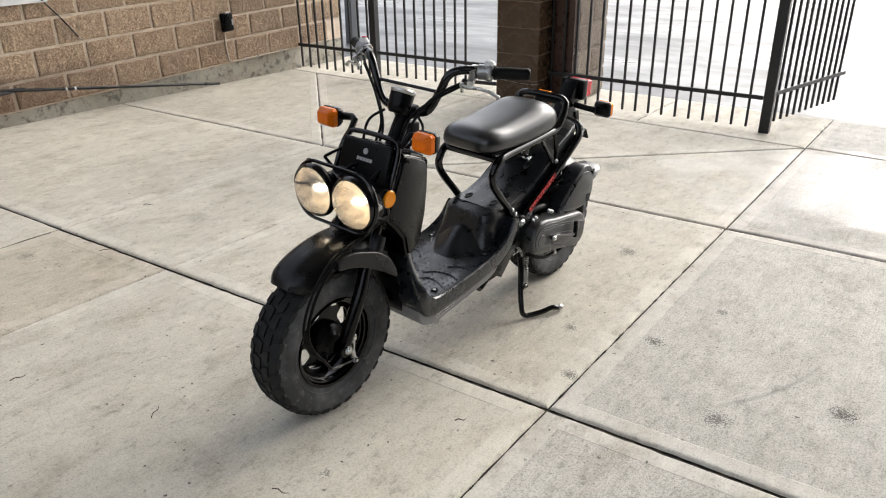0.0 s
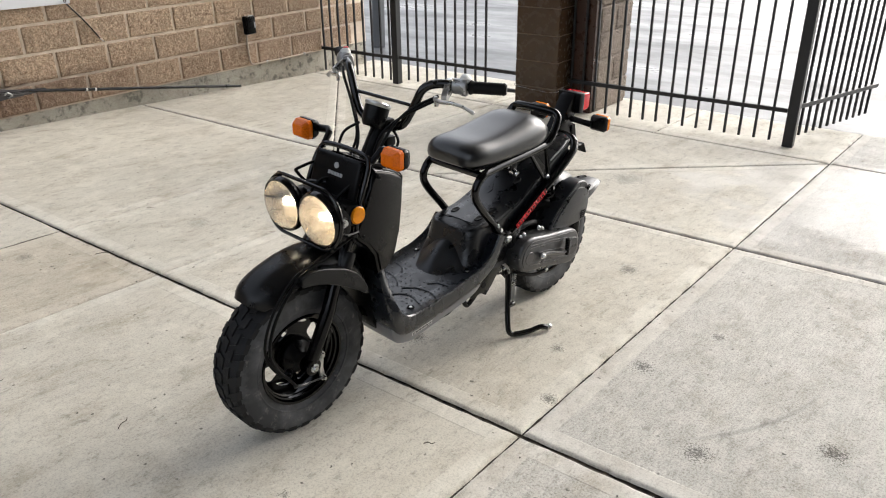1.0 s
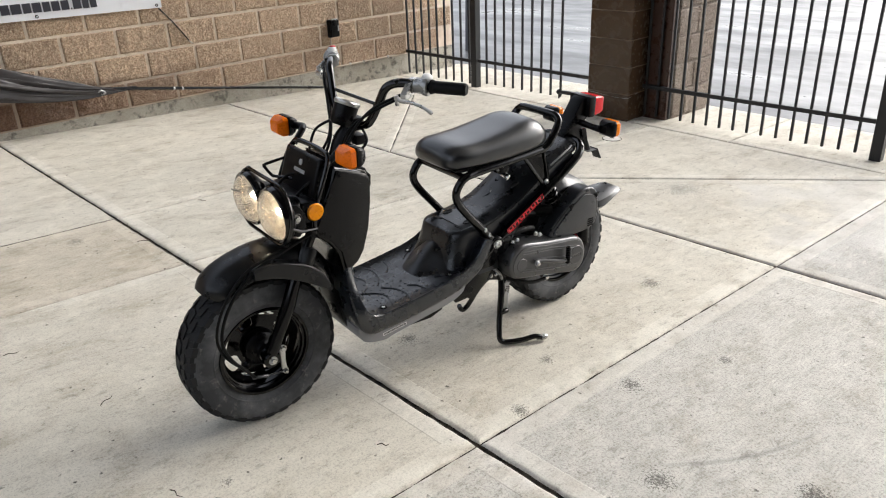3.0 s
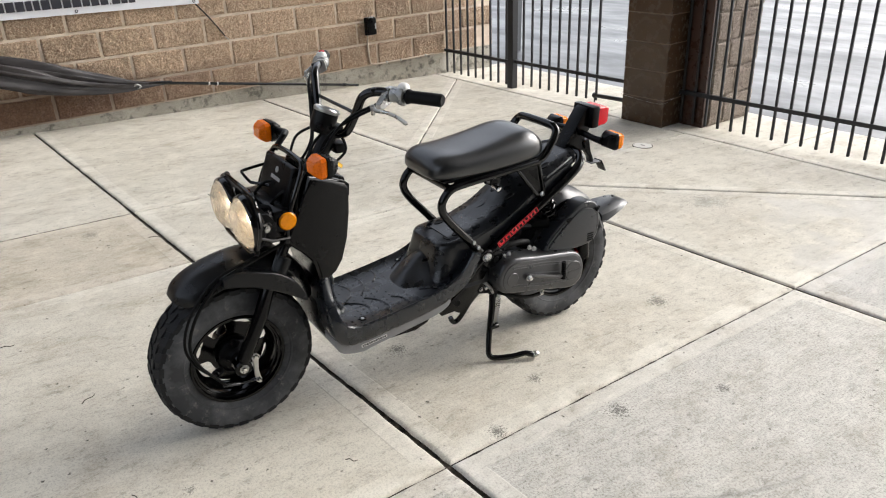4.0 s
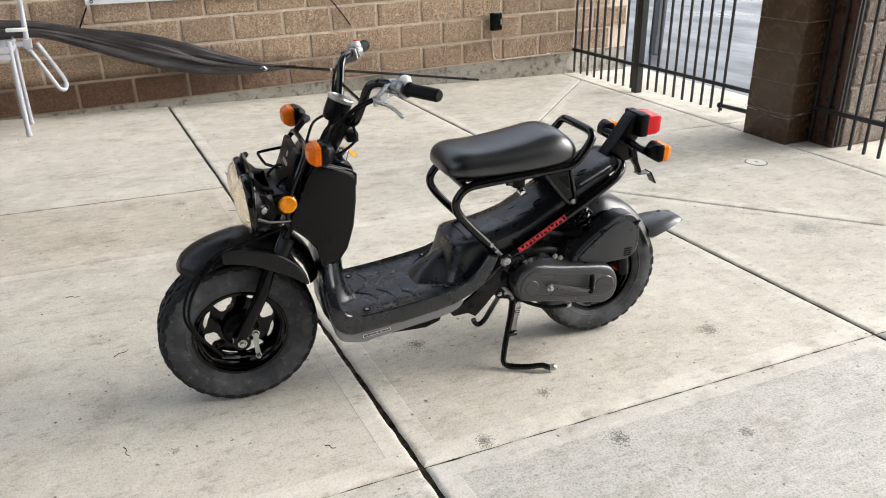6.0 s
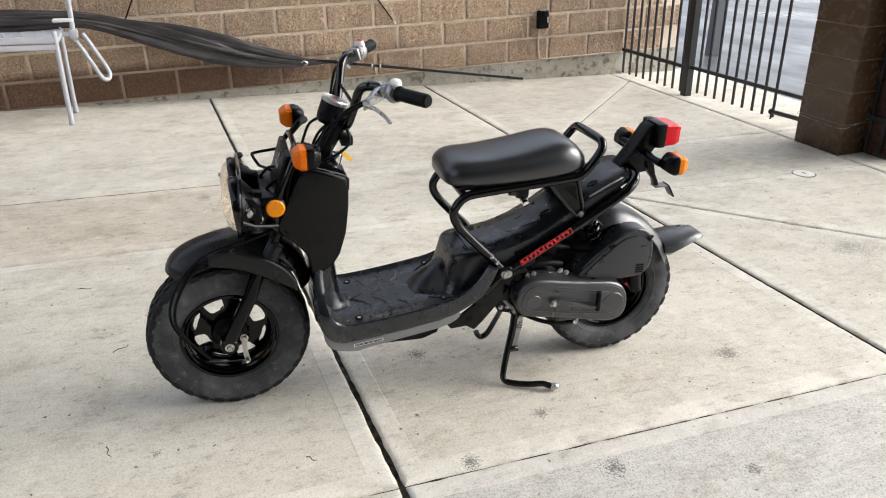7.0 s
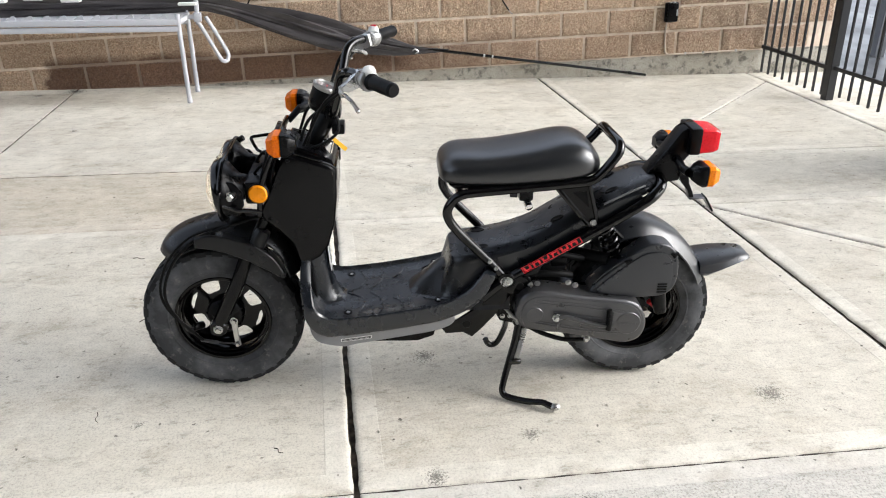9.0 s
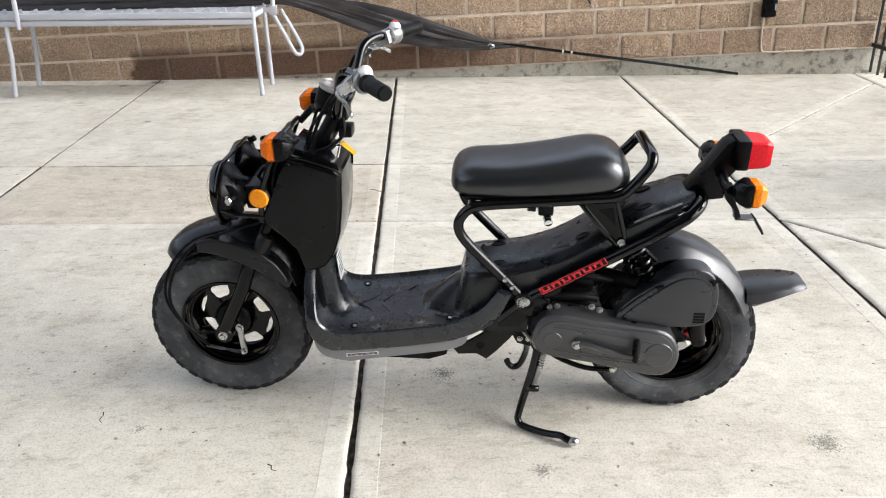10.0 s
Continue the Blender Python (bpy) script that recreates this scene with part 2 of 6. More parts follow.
def box(x0, y0, z0, x1, y1, z1, w=0.0, seg=1, bm=None):
    b = bmesh.new()
    bmesh.ops.create_cube(b, size=1.0)
    bmesh.ops.scale(b, vec=(x1 - x0, y1 - y0, z1 - z0), verts=b.verts)
    bmesh.ops.translate(b, vec=((x0 + x1) / 2, (y0 + y1) / 2, (z0 + z1) / 2), verts=b.verts)
    bevel(b, w, seg)
    return b if bm is None else join(bm, b)


def join(bm, other, m=None):
    """Adds the mesh other to bm."""
    if m is not None:
        bmesh.ops.transform(other, matrix=m, verts=other.verts)
    me = bpy.data.meshes.new("tmp")
    other.to_mesh(me)
    other.free()
    bm.from_mesh(me)
    bpy.data.meshes.remove(me)
    return bm


def spline(points, n=6):
    """A smooth run of points through the given ones."""
    p = [Vector(q) for q in points]
    out = []
    for i in range(len(p) - 1):
        a, b, c, d = p[max(0, i - 1)], p[i], p[i + 1], p[min(len(p) - 1, i + 2)]
        for k in range(n):
            t = k / n
            out.append(0.5 * ((2 * b) + (c - a) * t + (2 * a - 5 * b + 4 * c - d) * t * t + (3 * b - a - 3 * c + d) * t ** 3))
    return out + [p[-1]]


def tube(points, r, sides=10, smooth=0, cap=True, closed=False, flat=1.0):
    """A pipe along the points. r: a radius, or one for each given point."""
    pts = spline(points, smooth) if smooth else [Vector(q) for q in points]
    n = len(pts)
    rad = [r] * n if not hasattr(r, "__len__") else [r[min(len(r) - 1, int(i * (len(r) - 1) / max(1, n - 1)))] + (r[min(len(r) - 1, int(i * (len(r) - 1) / max(1, n - 1)) + 1)] - r[min(len(r) - 1, int(i * (len(r) - 1) / max(1, n - 1)))]) * ((i * (len(r) - 1) / max(1, n - 1)) % 1.0) for i in range(n)]
    bm = bmesh.new()
    rings, side = [], None
    for i, q in enumerate(pts):
        if closed:
            d = pts[(i + 1) % n] - pts[i - 1]
        else:
            d = pts[min(n - 1, i + 1)] - pts[max(0, i - 1)]
        d.normalize()
        if side is None:
            side = d.orthogonal().normalized()
        side = (side - d * side.dot(d)).normalized()
        up = d.cross(side)
        rings.append([bm.verts.new(q + (side * math.cos(a) + up * math.sin(a) * flat) * rad[i]) for a in (2 * math.pi * k / sides for k in range(sides))])
    for i in range(n if closed else n - 1):
        a, b = rings[i], rings[(i + 1) % n]
        for k in range(sides):
            bm.faces.new((a[k], a[(k + 1) % sides], b[(k + 1) % sides], b[k]))
    if cap and not closed:
        bm.faces.new(rings[0][::-1])
        bm.faces.new(rings[-1])
    return bm


def rod(a, b, r, sides=12, w=0.0):
    """A straight round bar; w bevels its two rims."""
    a, b = Vector(a), Vector(b)
    d = (b - a).normalized()
    if w <= 0:
        return tube([a, b], r, sides)
    return tube([a, a + d * w * 0.3, a + d * w, b - d * w, b - d * w * 0.3, b], [r - w, r - w * 0.3, r, r, r - w * 0.3, r - w], sides)


def lathe(profile, m=None, steps=40, close=False):
    """Turns (radius, height) pairs round z; close joins the last pair to the first."""
    bm = bmesh.new()
    rings = [[bm.verts.new((r * math.cos(2 * math.pi * k / steps), r * math.sin(2 * math.pi * k / steps), h)) for k in range(steps)] if r > 1e-6 else [bm.verts.new((0, 0, h))] for r, h in profile]
    pairs = list(zip(rings, rings[1:])) + ([(rings[-1], rings[0])] if close else [])
    for a, b in pairs:
        for k in range(steps):
            j = (k + 1) % steps
            if len(a) == 1 and len(b) == 1:
                continue
            if len(a) == 1:
                bm.faces.new((a[0], b[j], b[k]))
            elif len(b) == 1:
                bm.faces.new((a[k], a[j], b[0]))
            else:
                bm.faces.new((a[k], a[j], b[j], b[k]))
    if m is not None:
        bmesh.ops.transform(bm, matrix=m, verts=bm.verts)
    return bm


def plate(outline, y0, y1, w=0.0, seg=2, axis="y"):
    """A flat shape, given in (x, z), with thickness from y0 to y1."""
    bm = bmesh.new()
    vs = [bm.verts.new((x, y0, z)) for x, z in outline]
    f = bm.faces.new(vs)
    ex = bmesh.ops.extrude_face_region(bm, geom=[f])
    bmesh.ops.translate(bm, vec=(0, y1 - y0, 0), verts=[v for v in ex["geom"] if isinstance(v, bmesh.types.BMVert)])
    bmesh.ops.recalc_face_normals(bm, faces=bm.faces[:])
    if w > 0:
        keep = [e for e in bm.edges if abs(e.verts[0].co.y - e.verts[1].co.y) < 1e-6]
        bmesh.ops.bevel(bm, geom=keep, offset=w, segments=seg, profile=0.6, affect="EDGES", clamp_overlap=True)
    return bm


def loft(sections, closed_ring=True, caps=True):
    """Skins rings of points that all have the same count."""
    bm = bmesh.new()
    rings = [[bm.verts.new(p) for p in s] for s in sections]
    n = len(rings[0])
    for a, b in zip(rings, rings[1:]):
        for k in range(n if closed_ring else n - 1):
            j = (k + 1) % n
            bm.faces.new((a[k], a[j], b[j], b[k]))
    if caps and closed_ring:
        bm.faces.new(rings[0][::-1])
        bm.faces.new(rings[-1])
    return bm


# ---- ground and slabs ----
b = bmesh.new()
bmesh.ops.create_grid(b, x_segments=40, y_segments=40, size=400)
ground = tagged(part("ground", b, M_LOT), "wet pale grey paving of the open lot", "ground", kind="structure")
ground.location = (0, 0, -0.05)

b = bmesh.new()
bmesh.ops.create_grid(b, x_segments=1, y_segments=1, size=1)
bmesh.ops.transform(b, matrix=Matrix.LocRotScale((0.55, -1.85, -0.016), None, (5.5, 6.4, 1)), verts=b.verts)
floor = tagged(part("floor", b, M_JOINT), "pale broomed concrete slab floor with dirty joints", "floor", kind="structure")

SKEW = 0.033


def gy(c, x, s=SKEW):
    return c + s * x


def slab(corners, gaps, band=0.068):
    """One concrete slab. corners run anticlockwise; gaps are the half joints on the edges that start at each corner."""
    n = len(corners)
    pts = [Vector((x, y)) for x, y in corners]
    off = []
    for i in range(n):
        d = (pts[(i + 1) % n] - pts[i]).normalized()
        nrm = Vector((-d.y, d.x))
        off.append((pts[i] + nrm * gaps[i], d))
    def rings(extra):
        out = []
        for i in range(n):
            (p, d), (q, e) = off[i - 1], off[i]
            p = p + Vector((-d.y, d.x)) * extra
            q = q + Vector((-e.y, e.x)) * extra
            k = d.x * e.y - d.y * e.x
            t = ((q.x - p.x) * e.y - (q.y - p.y) * e.x) / k
            out.append(p + d * t)
        return out
    bm = bmesh.new()
    step = 0.0013 if band > 0.05 else 0.0004
    sharp = [(0.0, -0.05), (0.0, -0.004), (0.0015, -0.0012), (0.004, 0.0), (band, -0.0002), (band + 0.003, -step)]
    levels = sharp if band < 0.05 else [(0.0, -0.05), (0.0, -0.009), (0.003, -0.0040), (0.007, -0.0017), (0.012, -0.0004), (0.020, 0.0), (band, -0.0004), (band + 0.003, -step)]
    cuts = [max(1, int((pts[(i + 1) % n] - pts[i]).length / 0.03)) for i in range(n)]
    vs = []
    for e, h in levels:
        ring, row = rings(e), []
        for i in range(n):
            a, c = ring[i], ring[(i + 1) % n]
            side = Vector((a.y - c.y, c.x - a.x)).normalized()
            for k in range(cuts[i]):
                q = a + (c - a) * (k / cuts[i])
                if k:
                    rag = max(0.0, 1 - e / 0.02)
                    q += side * ((0.0012 + 0.0022 * rag) * noise.noise(Vector((q.x * 14, q.y * 14, e * 9))) + 0.0034 * rag * noise.noise(Vector((q.x * 37, q.y * 37, 5))))
                row.append(bm.verts.new((q.x, q.y, h)))
        vs.append(row)
    m = len(vs[0])
    for k, (a, c) in enumerate(zip(vs, vs[1:])):
        for i in range(m):
            f = bm.faces.new((a[i], a[(i + 1) % m], c[(i + 1) % m], c[i]))
            f.material_index = 2 if k == 0 else 1
    bm.faces.new(vs[-1])
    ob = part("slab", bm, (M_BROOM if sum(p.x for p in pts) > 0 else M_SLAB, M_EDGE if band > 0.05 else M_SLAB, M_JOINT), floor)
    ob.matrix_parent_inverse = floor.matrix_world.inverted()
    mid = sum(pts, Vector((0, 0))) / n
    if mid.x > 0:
        # north-east slabs: damp, and lowered in colour to offset the strong light there
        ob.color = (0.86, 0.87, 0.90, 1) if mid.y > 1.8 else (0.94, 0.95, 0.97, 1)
    elif -2.64 < mid.x < -1.83 and -2 < mid.y < 0:
        ob.color = (0.86, 0.83, 0.78, 1)
    elif mid.x < -1.83 and mid.y > 0:
        ob.color = (0.97, 0.97, 0.95, 1)
    else:
        ob.color = (1, 1, 0.985, 1)
    return ob


W, T = 0.0085, 0.0028
X = [-4.90, -2.64, -1.83, 0.0, 1.85, 6.0]
ROWS_Y = [-8.0, -5.85, -4.0, -1.93, 0.0, 1.83]
for j in range(5):
    for i in range(5):
        x0, x1, y0, y1 = X[i], X[i + 1], ROWS_Y[j], ROWS_Y[j + 1]
        lo, hi = (0.0055 if j == 3 else W), (0.0055 if j == 2 else W)
        side_gap = 0.0045 if j < 3 else T
        for xa, xb in ((x0, -4.62), (-4.62, x1)) if i == 0 and j < 3 else ((x0, x1),):
            slab([(xa, gy(y0, xa)), (xb, gy(y0, xb)), (xb, gy(y1, xb)), (xa, gy(y1, xa))], [lo, side_gap, hi, side_gap], 0.029 if j < 3 or (j == 3 and i == 0) else 0.068)
TOP = 3.574
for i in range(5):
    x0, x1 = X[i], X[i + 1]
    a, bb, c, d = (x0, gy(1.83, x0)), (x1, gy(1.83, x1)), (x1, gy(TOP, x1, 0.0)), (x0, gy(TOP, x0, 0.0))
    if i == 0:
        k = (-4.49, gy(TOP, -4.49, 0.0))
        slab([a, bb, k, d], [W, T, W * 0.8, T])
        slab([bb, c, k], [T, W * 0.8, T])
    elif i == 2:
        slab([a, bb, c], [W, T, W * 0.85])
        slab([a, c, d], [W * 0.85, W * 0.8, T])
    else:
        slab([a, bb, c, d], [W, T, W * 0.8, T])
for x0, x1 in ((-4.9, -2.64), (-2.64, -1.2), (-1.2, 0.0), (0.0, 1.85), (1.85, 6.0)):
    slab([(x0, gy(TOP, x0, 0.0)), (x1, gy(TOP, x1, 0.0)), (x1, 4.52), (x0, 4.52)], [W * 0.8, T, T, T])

# ---- block wall ----
LEAN_X = 2.29
WALL = pose(-4.815, 0, 0, LEAN_X)
b = box(-0.20, -8.0, 0.06, 0.0085, 4.30, 1.89)
wall = tagged(part("wall_west", b, M_MORTAR, m=WALL), "tan split-face concrete block wall with pale mortar", "wall", kind="structure")
b = box(-0.20, -8.0, -0.5, 0.0, 4.30, 0.061)
bmesh.ops.subdivide_edges(b, edges=[e for e in b.edges if abs(e.verts[0].co.y - e.verts[1].co.y) > 1], cuts=90)
for v in b.verts:
    if v.co.x > -0.1:
        v.co.x += 0.012 * noise.noise(Vector((0, v.co.y * 3, v.co.z * 5)))
        v.co.z += 0.012 * noise.noise(Vector((7, v.co.y * 4, 1))) if v.co.z > 0 else 0
tagged(part("footing", b, M_FOOT, m=WALL), "rough stained concrete footing under the block wall", "footing", kind="structure")


def block_mesh(name, length, height, seed):
    """A block with a broken, uneven face."""
    rng = random.Random(seed)
    nx, nz, o = 36, 18, Vector((rng.uniform(0, 90), rng.uniform(0, 90), 0))
    verts, faces = [], []
    for iz in range(nz + 1):
        for ix in range(nx + 1):
            u, v = ix / nx, iz / nz
            edge = min(u * length, (1 - u) * length, v * height, (1 - v) * height)
            d = 0.0215 * min(1, edge / 0.005) + 0.008 * min(1, edge / 0.020) * noise.noise(Vector((u * length * 22, v * height * 22, 0)) + o) + 0.008 * min(1, edge / 0.012) * noise.noise(Vector((u * length * 48, v * height * 55, 3)) + o)
            verts.append((d, (u - 0.5) * length, v * height))
    for iz in range(nz):
        for ix in range(nx):
            k = iz * (nx + 1) + ix
            faces.append((k, k + 1, k + nx + 2, k + nx + 1))
    rim = [ix for ix in range(nx + 1)] + [iz * (nx + 1) + nx for iz in range(1, nz + 1)] + [nz * (nx + 1) + ix for ix in range(nx - 1, -1, -1)] + [iz * (nx + 1) for iz in range(nz - 1, 0, -1)]
    base = len(verts)
    for k in rim:
        x, y, z = verts[k]
        verts.append((-0.03, y, z))
    for i in range(len(rim)):
        j = (i + 1) % len(rim)
        faces.append((rim[i], base + i, base + j, rim[j]))
    me = bpy.data.meshes.new(name)
    me.from_pydata(verts, [], faces)
    me.polygons.foreach_set("use_smooth", [True] * len(me.polygons))
    return me


BW, BH, MJ = 0.4064, 0.2032, 0.0095
variants = [block_mesh("block", BW - MJ, BH - MJ, k) for k in range(9)]
for v in variants:
    v.materials.append(M_BLOCK)
rng = random.Random(4)
spare = []
for k in range(9):
    y = 2.872 + BW * 2.5 + (BW / 2 if k % 2 else 0)
    while y > -7.8:
        if y < 4.10:
            me = rng.choice(variants)
            if y > -3.9 and k < 7:
                ob = new("block", me)
                ob.parent = wall
                ob.location = (-0.002, y, 0.061 + BH * k + MJ / 2)
                if rng.random() < 0.5:
                    ob.rotation_euler = (math.pi, 0, 0)
                    ob.location.z += BH - MJ
            else:
                spare.append((me, y, k))
        y -= BW
verts, faces = [], []
for me, y, k in spare:
    o = len(verts)
    verts += [(v.co.x - 0.002, v.co.y + y, v.co.z + 0.061 + BH * k + MJ / 2) for v in me.vertices]
    faces += [tuple(i + o for i in f.vertices) for f in me.polygons]
me = bpy.data.meshes.new("upper_blocks")
me.from_pydata(verts, [], faces)
me.materials.append(M_BLOCK)
ob = new("upper_blocks", me)
ob.parent = wall
tagged(ob, "tan split-face blocks of the wall further up", kind="stuff")

# ---- canopy and closing walls, out of view, set to shape the light ----
# roof edges and height are chosen to balance the light on the floor
b = box(-3.55, -2.9, 5.2, 6.6, 4.7, 5.45)
tagged(part("ceiling", b, M_SOFFIT), "unseen dull painted soffit over the forecourt, sized to shape its light", "ceiling", kind="structure")

# unseen upper wall, added so black tops reflect something dark
b = box(-5.05, -7.2, 1.45, -4.83, 3.9, 2.9)
tagged(part("wall_west_upper", b, M_BROWN), "unseen brown wall added above the block courses to darken reflections", "wall", kind="structure")

# unseen wall, added to dim the floor's east side and the reflections
b = box(5.0, -7.2, -0.06, 5.25, 4.4, 5.2)
tagged(part("wall_east", b, M_PLAINWALL), "unseen plain dark wall added to block light and darken reflections", "wall", kind="structure")

# unseen low wall, added to keep southern sky out of the black panels
b = box(-5.1, -7.4, -0.06, 5.25, -7.2, 1.9)
tagged(part("wall_south", b, M_PLAINWALL), "unseen plain dark wall added to block light and darken reflections", "wall", kind="structure")

# ---- fence ----
FENCE = pose(0, 3.84, 0, LEAN_X * 0.8, 0, 2.0)


def fence_panel(name, x0, x1, first, step, m, z_rail=0.25, z_low=0.04, label="", last=9.0):
    """A run of square pickets on a bottom and a top rail."""
    root = tagged(empty(name, m), label, "fence", "fence panels", kind="structure")
    for z in (z_rail, 1.75):
        part("rail", box(x0, -0.015, z - 0.015, x1, 0.015, z + 0.015, 0.004, 2), M_FENCE, root)
    pick = None
    x = first
    while x0 < x < min(x1, last):
        if pick is None:
            pick = part("picket", box(-0.0085, -0.0085, z_low, 0.0085, 0.0085, 1.9, 0.002), M_FENCE, root)
            pick.location.x = x
        else:
            ob = new("picket", pick.data)
            ob.parent = root
            ob.location.x = x
        x += step
    return root


fence_panel("fence", -4.80, -3.87, -4.77, 0.1075, FENCE, 0.235, 0.02, "black steel picket fence beside the block wall")
fence_panel("fence", -3.79, -2.41, -3.69, 0.1068, FENCE, 0.245, 0.045, "black steel picket fence between post and pillar", -2.80)
fence_panel("fence", -2.045, -0.37, -2.0136, 0.1036, FENCE, 0.243, 0.024, "black steel picket fence between pillar and corner post")
gate = fence_panel("gate", 0.04, 1.27, 0.14, 0.103, pose(-0.33, 3.80, 0, 0, 0, 78), 0.27, 0.06, "black steel picket gate standing open outward")
gate["category"] = "gate"
for x in (-3.83, -0.33):
    post = part("fence_post", box(-0.034, -0.034, -0.03, 0.034, 0.034, 2.1, 0.004), M_FENCE, m=FENCE @ pose(x, 0, 0))
    tagged(post, "square black steel fence post set in the slab", "post", "fence posts", kind="structure")
post = part("far_post", box(-0.055, -0.055, -0.05, 0.055, 0.055, 2.4, 0.004), M_GREYPOST, m=pose(-5.7, 5.44, 0))
tagged(post, "weathered grey steel post out in the lot", "post", kind="structure")

# ---- pillar and pier ----
PILLAR = FENCE @ pose(-2.2265, -0.03, 0)
pillar = tagged(part("pillar", box(-0.1835, -0.165, -0.05, 0.1835, 0.235, 4.0), M_BROWN_LINE, m=PILLAR), "brown painted block pillar beside the fence", "pillar", kind="structure")
shape = box(-0.1875, -0.169, 0.003, 0.1875, 0.239, 0.199, 0.004)
pb = part("block", shape, M_BROWN, pillar)
for k in range(1, 19):
    ob = new("block", pb.data)
    ob.parent = pillar
    ob.location.z = k * 0.203
tagged(part("steel_channel", box(-2.036, 0.020, -0.03, -1.845, 0.075, 4.0, 0.004), M_DARKBROWN, m=FENCE), "dark brown steel channel beside the pillar", "channel", kind="structure")
PIER = FENCE @ pose(-2.045, 0.04, 0)
pier = tagged(part("pier", box(-0.21, 0.04, -0.05, 0.205, 0.60, 4.0), M_PIER, m=PIER), "grey split-face block pier behind the pillar", "pier", kind="structure")
pv = [v.copy() for v in variants[:5]]
for v in pv:
    v.materials.clear()
    v.materials.append(M_PIER)
for k in range(20):
    for y, w in ((0.172, 0.270), (0.455, 0.280)) if k % 2 else ((0.122, 0.170), (0.408, 0.390)):
        ob = new("block", rng.choice(pv))
        ob.parent = pier
        ob.location = (0.21, y, k * BH + 0.005)
        ob.scale.y = w / (BW - MJ)
        ob.scale.x = 0.55

# ---- scooter materials ----
M_GLOSS = painted("gloss_black_paint", (0.0014, 0.0014, 0.0016), 0.10, 300.0, 0.02, 0.26)
M_SHIELD = painted("black_panel_paint", (0.0016, 0.0016, 0.0018), 0.20, 300.0, 0.02, 0.24)
M_SATIN = painted("satin_black_plastic", (0.0020, 0.0020, 0.0024), 0.30, 500.0, 0.08, 0.15)
M_GREYPLASTIC = painted("charcoal_plastic", (0.0078, 0.0098, 0.0130), 0.28, 700.0, 0.10, 0.70)
M_DECK = painted("black_deck_plastic", (0.0042, 0.0052, 0.0070), 0.30, 700.0, 0.12, 0.62)
M_SATINGREY = painted("satin_grey_plastic", (0.017, 0.0185, 0.0215), 0.32, 600.0, 0.15, 0.65)
M_PANEL = painted("dark_grey_panel", (0.0040, 0.0042, 0.0048), 0.30, 500.0, 0.05, 0.34)
M_TUBE = painted("black_tube_enamel", (0.0012, 0.0012, 0.0014), 0.09, 200.0, 0.03, 0.42)
M_CAST = painted("dark_cast_alloy", (0.085, 0.085, 0.088), 0.33, 260.0, 0.25, 0.6)
M_CAST.node_tree.nodes["Principled BSDF"].inputs["Metallic"].default_value = 0.7
M_STEEL = painted("zinc_plated_steel", (0.50, 0.50, 0.49), 0.28, 200.0, 0.1)
M_STEEL.node_tree.nodes["Principled BSDF"].inputs["Metallic"].default_value = 0.95
M_CHROME = mat("chrome", (0.8, 0.8, 0.8), 0.07, 1.0)
M_SILVER = painted("silver_painted_alloy", (0.30, 0.30, 0.295), 0.30, 200.0, 0.1)
M_SILVER.node_tree.nodes["Principled BSDF"].inputs["Metallic"].default_value = 0.6
M_BELLY = painted("grey_plastic_pan", (0.22, 0.22, 0.225), 0.5, 300.0, 0.1)
M_RUBBER = painted("grip_rubber", (0.0025, 0.0025, 0.0026), 0.5, 900.0, 0.1, 0.14)
M_RED = painted("red_decal", (0.62, 0.014, 0.022), 0.3, 200.0, 0.02)
M_WHITE = painted("white_plastic", (0.72, 0.72, 0.70), 0.4, 200.0, 0.02)
M_DIAL = painted("dial_face", (0.13, 0.105, 0.10), 0.3, 200.0, 0.02)
M_YELLOW = painted("yellow_tag", (0.75, 0.42, 0.02), 0.5, 200.0, 0.05)
M_LENSMARK = painted("dark_bar_mark", (0.05, 0.05, 0.05), 0.5)
M_SILVERMARK = painted("silver_mark", (0.42, 0.42, 0.42), 0.4)


def lens_material(name, color, deep, wedges=None):
    g = Net(mat(name, color, 0.16))
    n = g.voronoi(160.0)
    g.b.inputs["Specular IOR Level"].default_value = 0.26
    if wedges:
        # prism sectors round the middle of a round reflector
        xyz = g.n("ShaderNodeSeparateXYZ", Vector=g.pos)
        turn = g.math("ARCTAN2", g.math("ADD", xyz.outputs[2], -wedges[1]), g.math("ADD", xyz.outputs[0], -wedges[0]))
        n = g.math("ADD", g.math("MULTIPLY", n, 0.5), g.math("FRACT", g.math("MULTIPLY", turn, 8 / math.tau), 0.0))
    return g.finish(g.mix(g.ramp(n, (0.0, 0.30), (0.5, 1.0)), deep, color), 0.16, g.bump(n, 0.25, 0.003))


M_ORANGE = lens_material("orange_signal_lens", (0.82, 0.165, 0.002), (0.50, 0.075, 0.001))
M_REARAMBER = lens_material("amber_rear_lens", (0.84, 0.22, 0.003), (0.58, 0.11, 0.001))
M_AMBER = lens_material("amber_reflector", (0.80, 0.27, 0.004), (0.40, 0.10, 0.001), (-0.187, 0.668))
M_TAIL = lens_material("red_tail_lens", (0.60, 0.006, 0.014), (0.34, 0.002, 0.006))


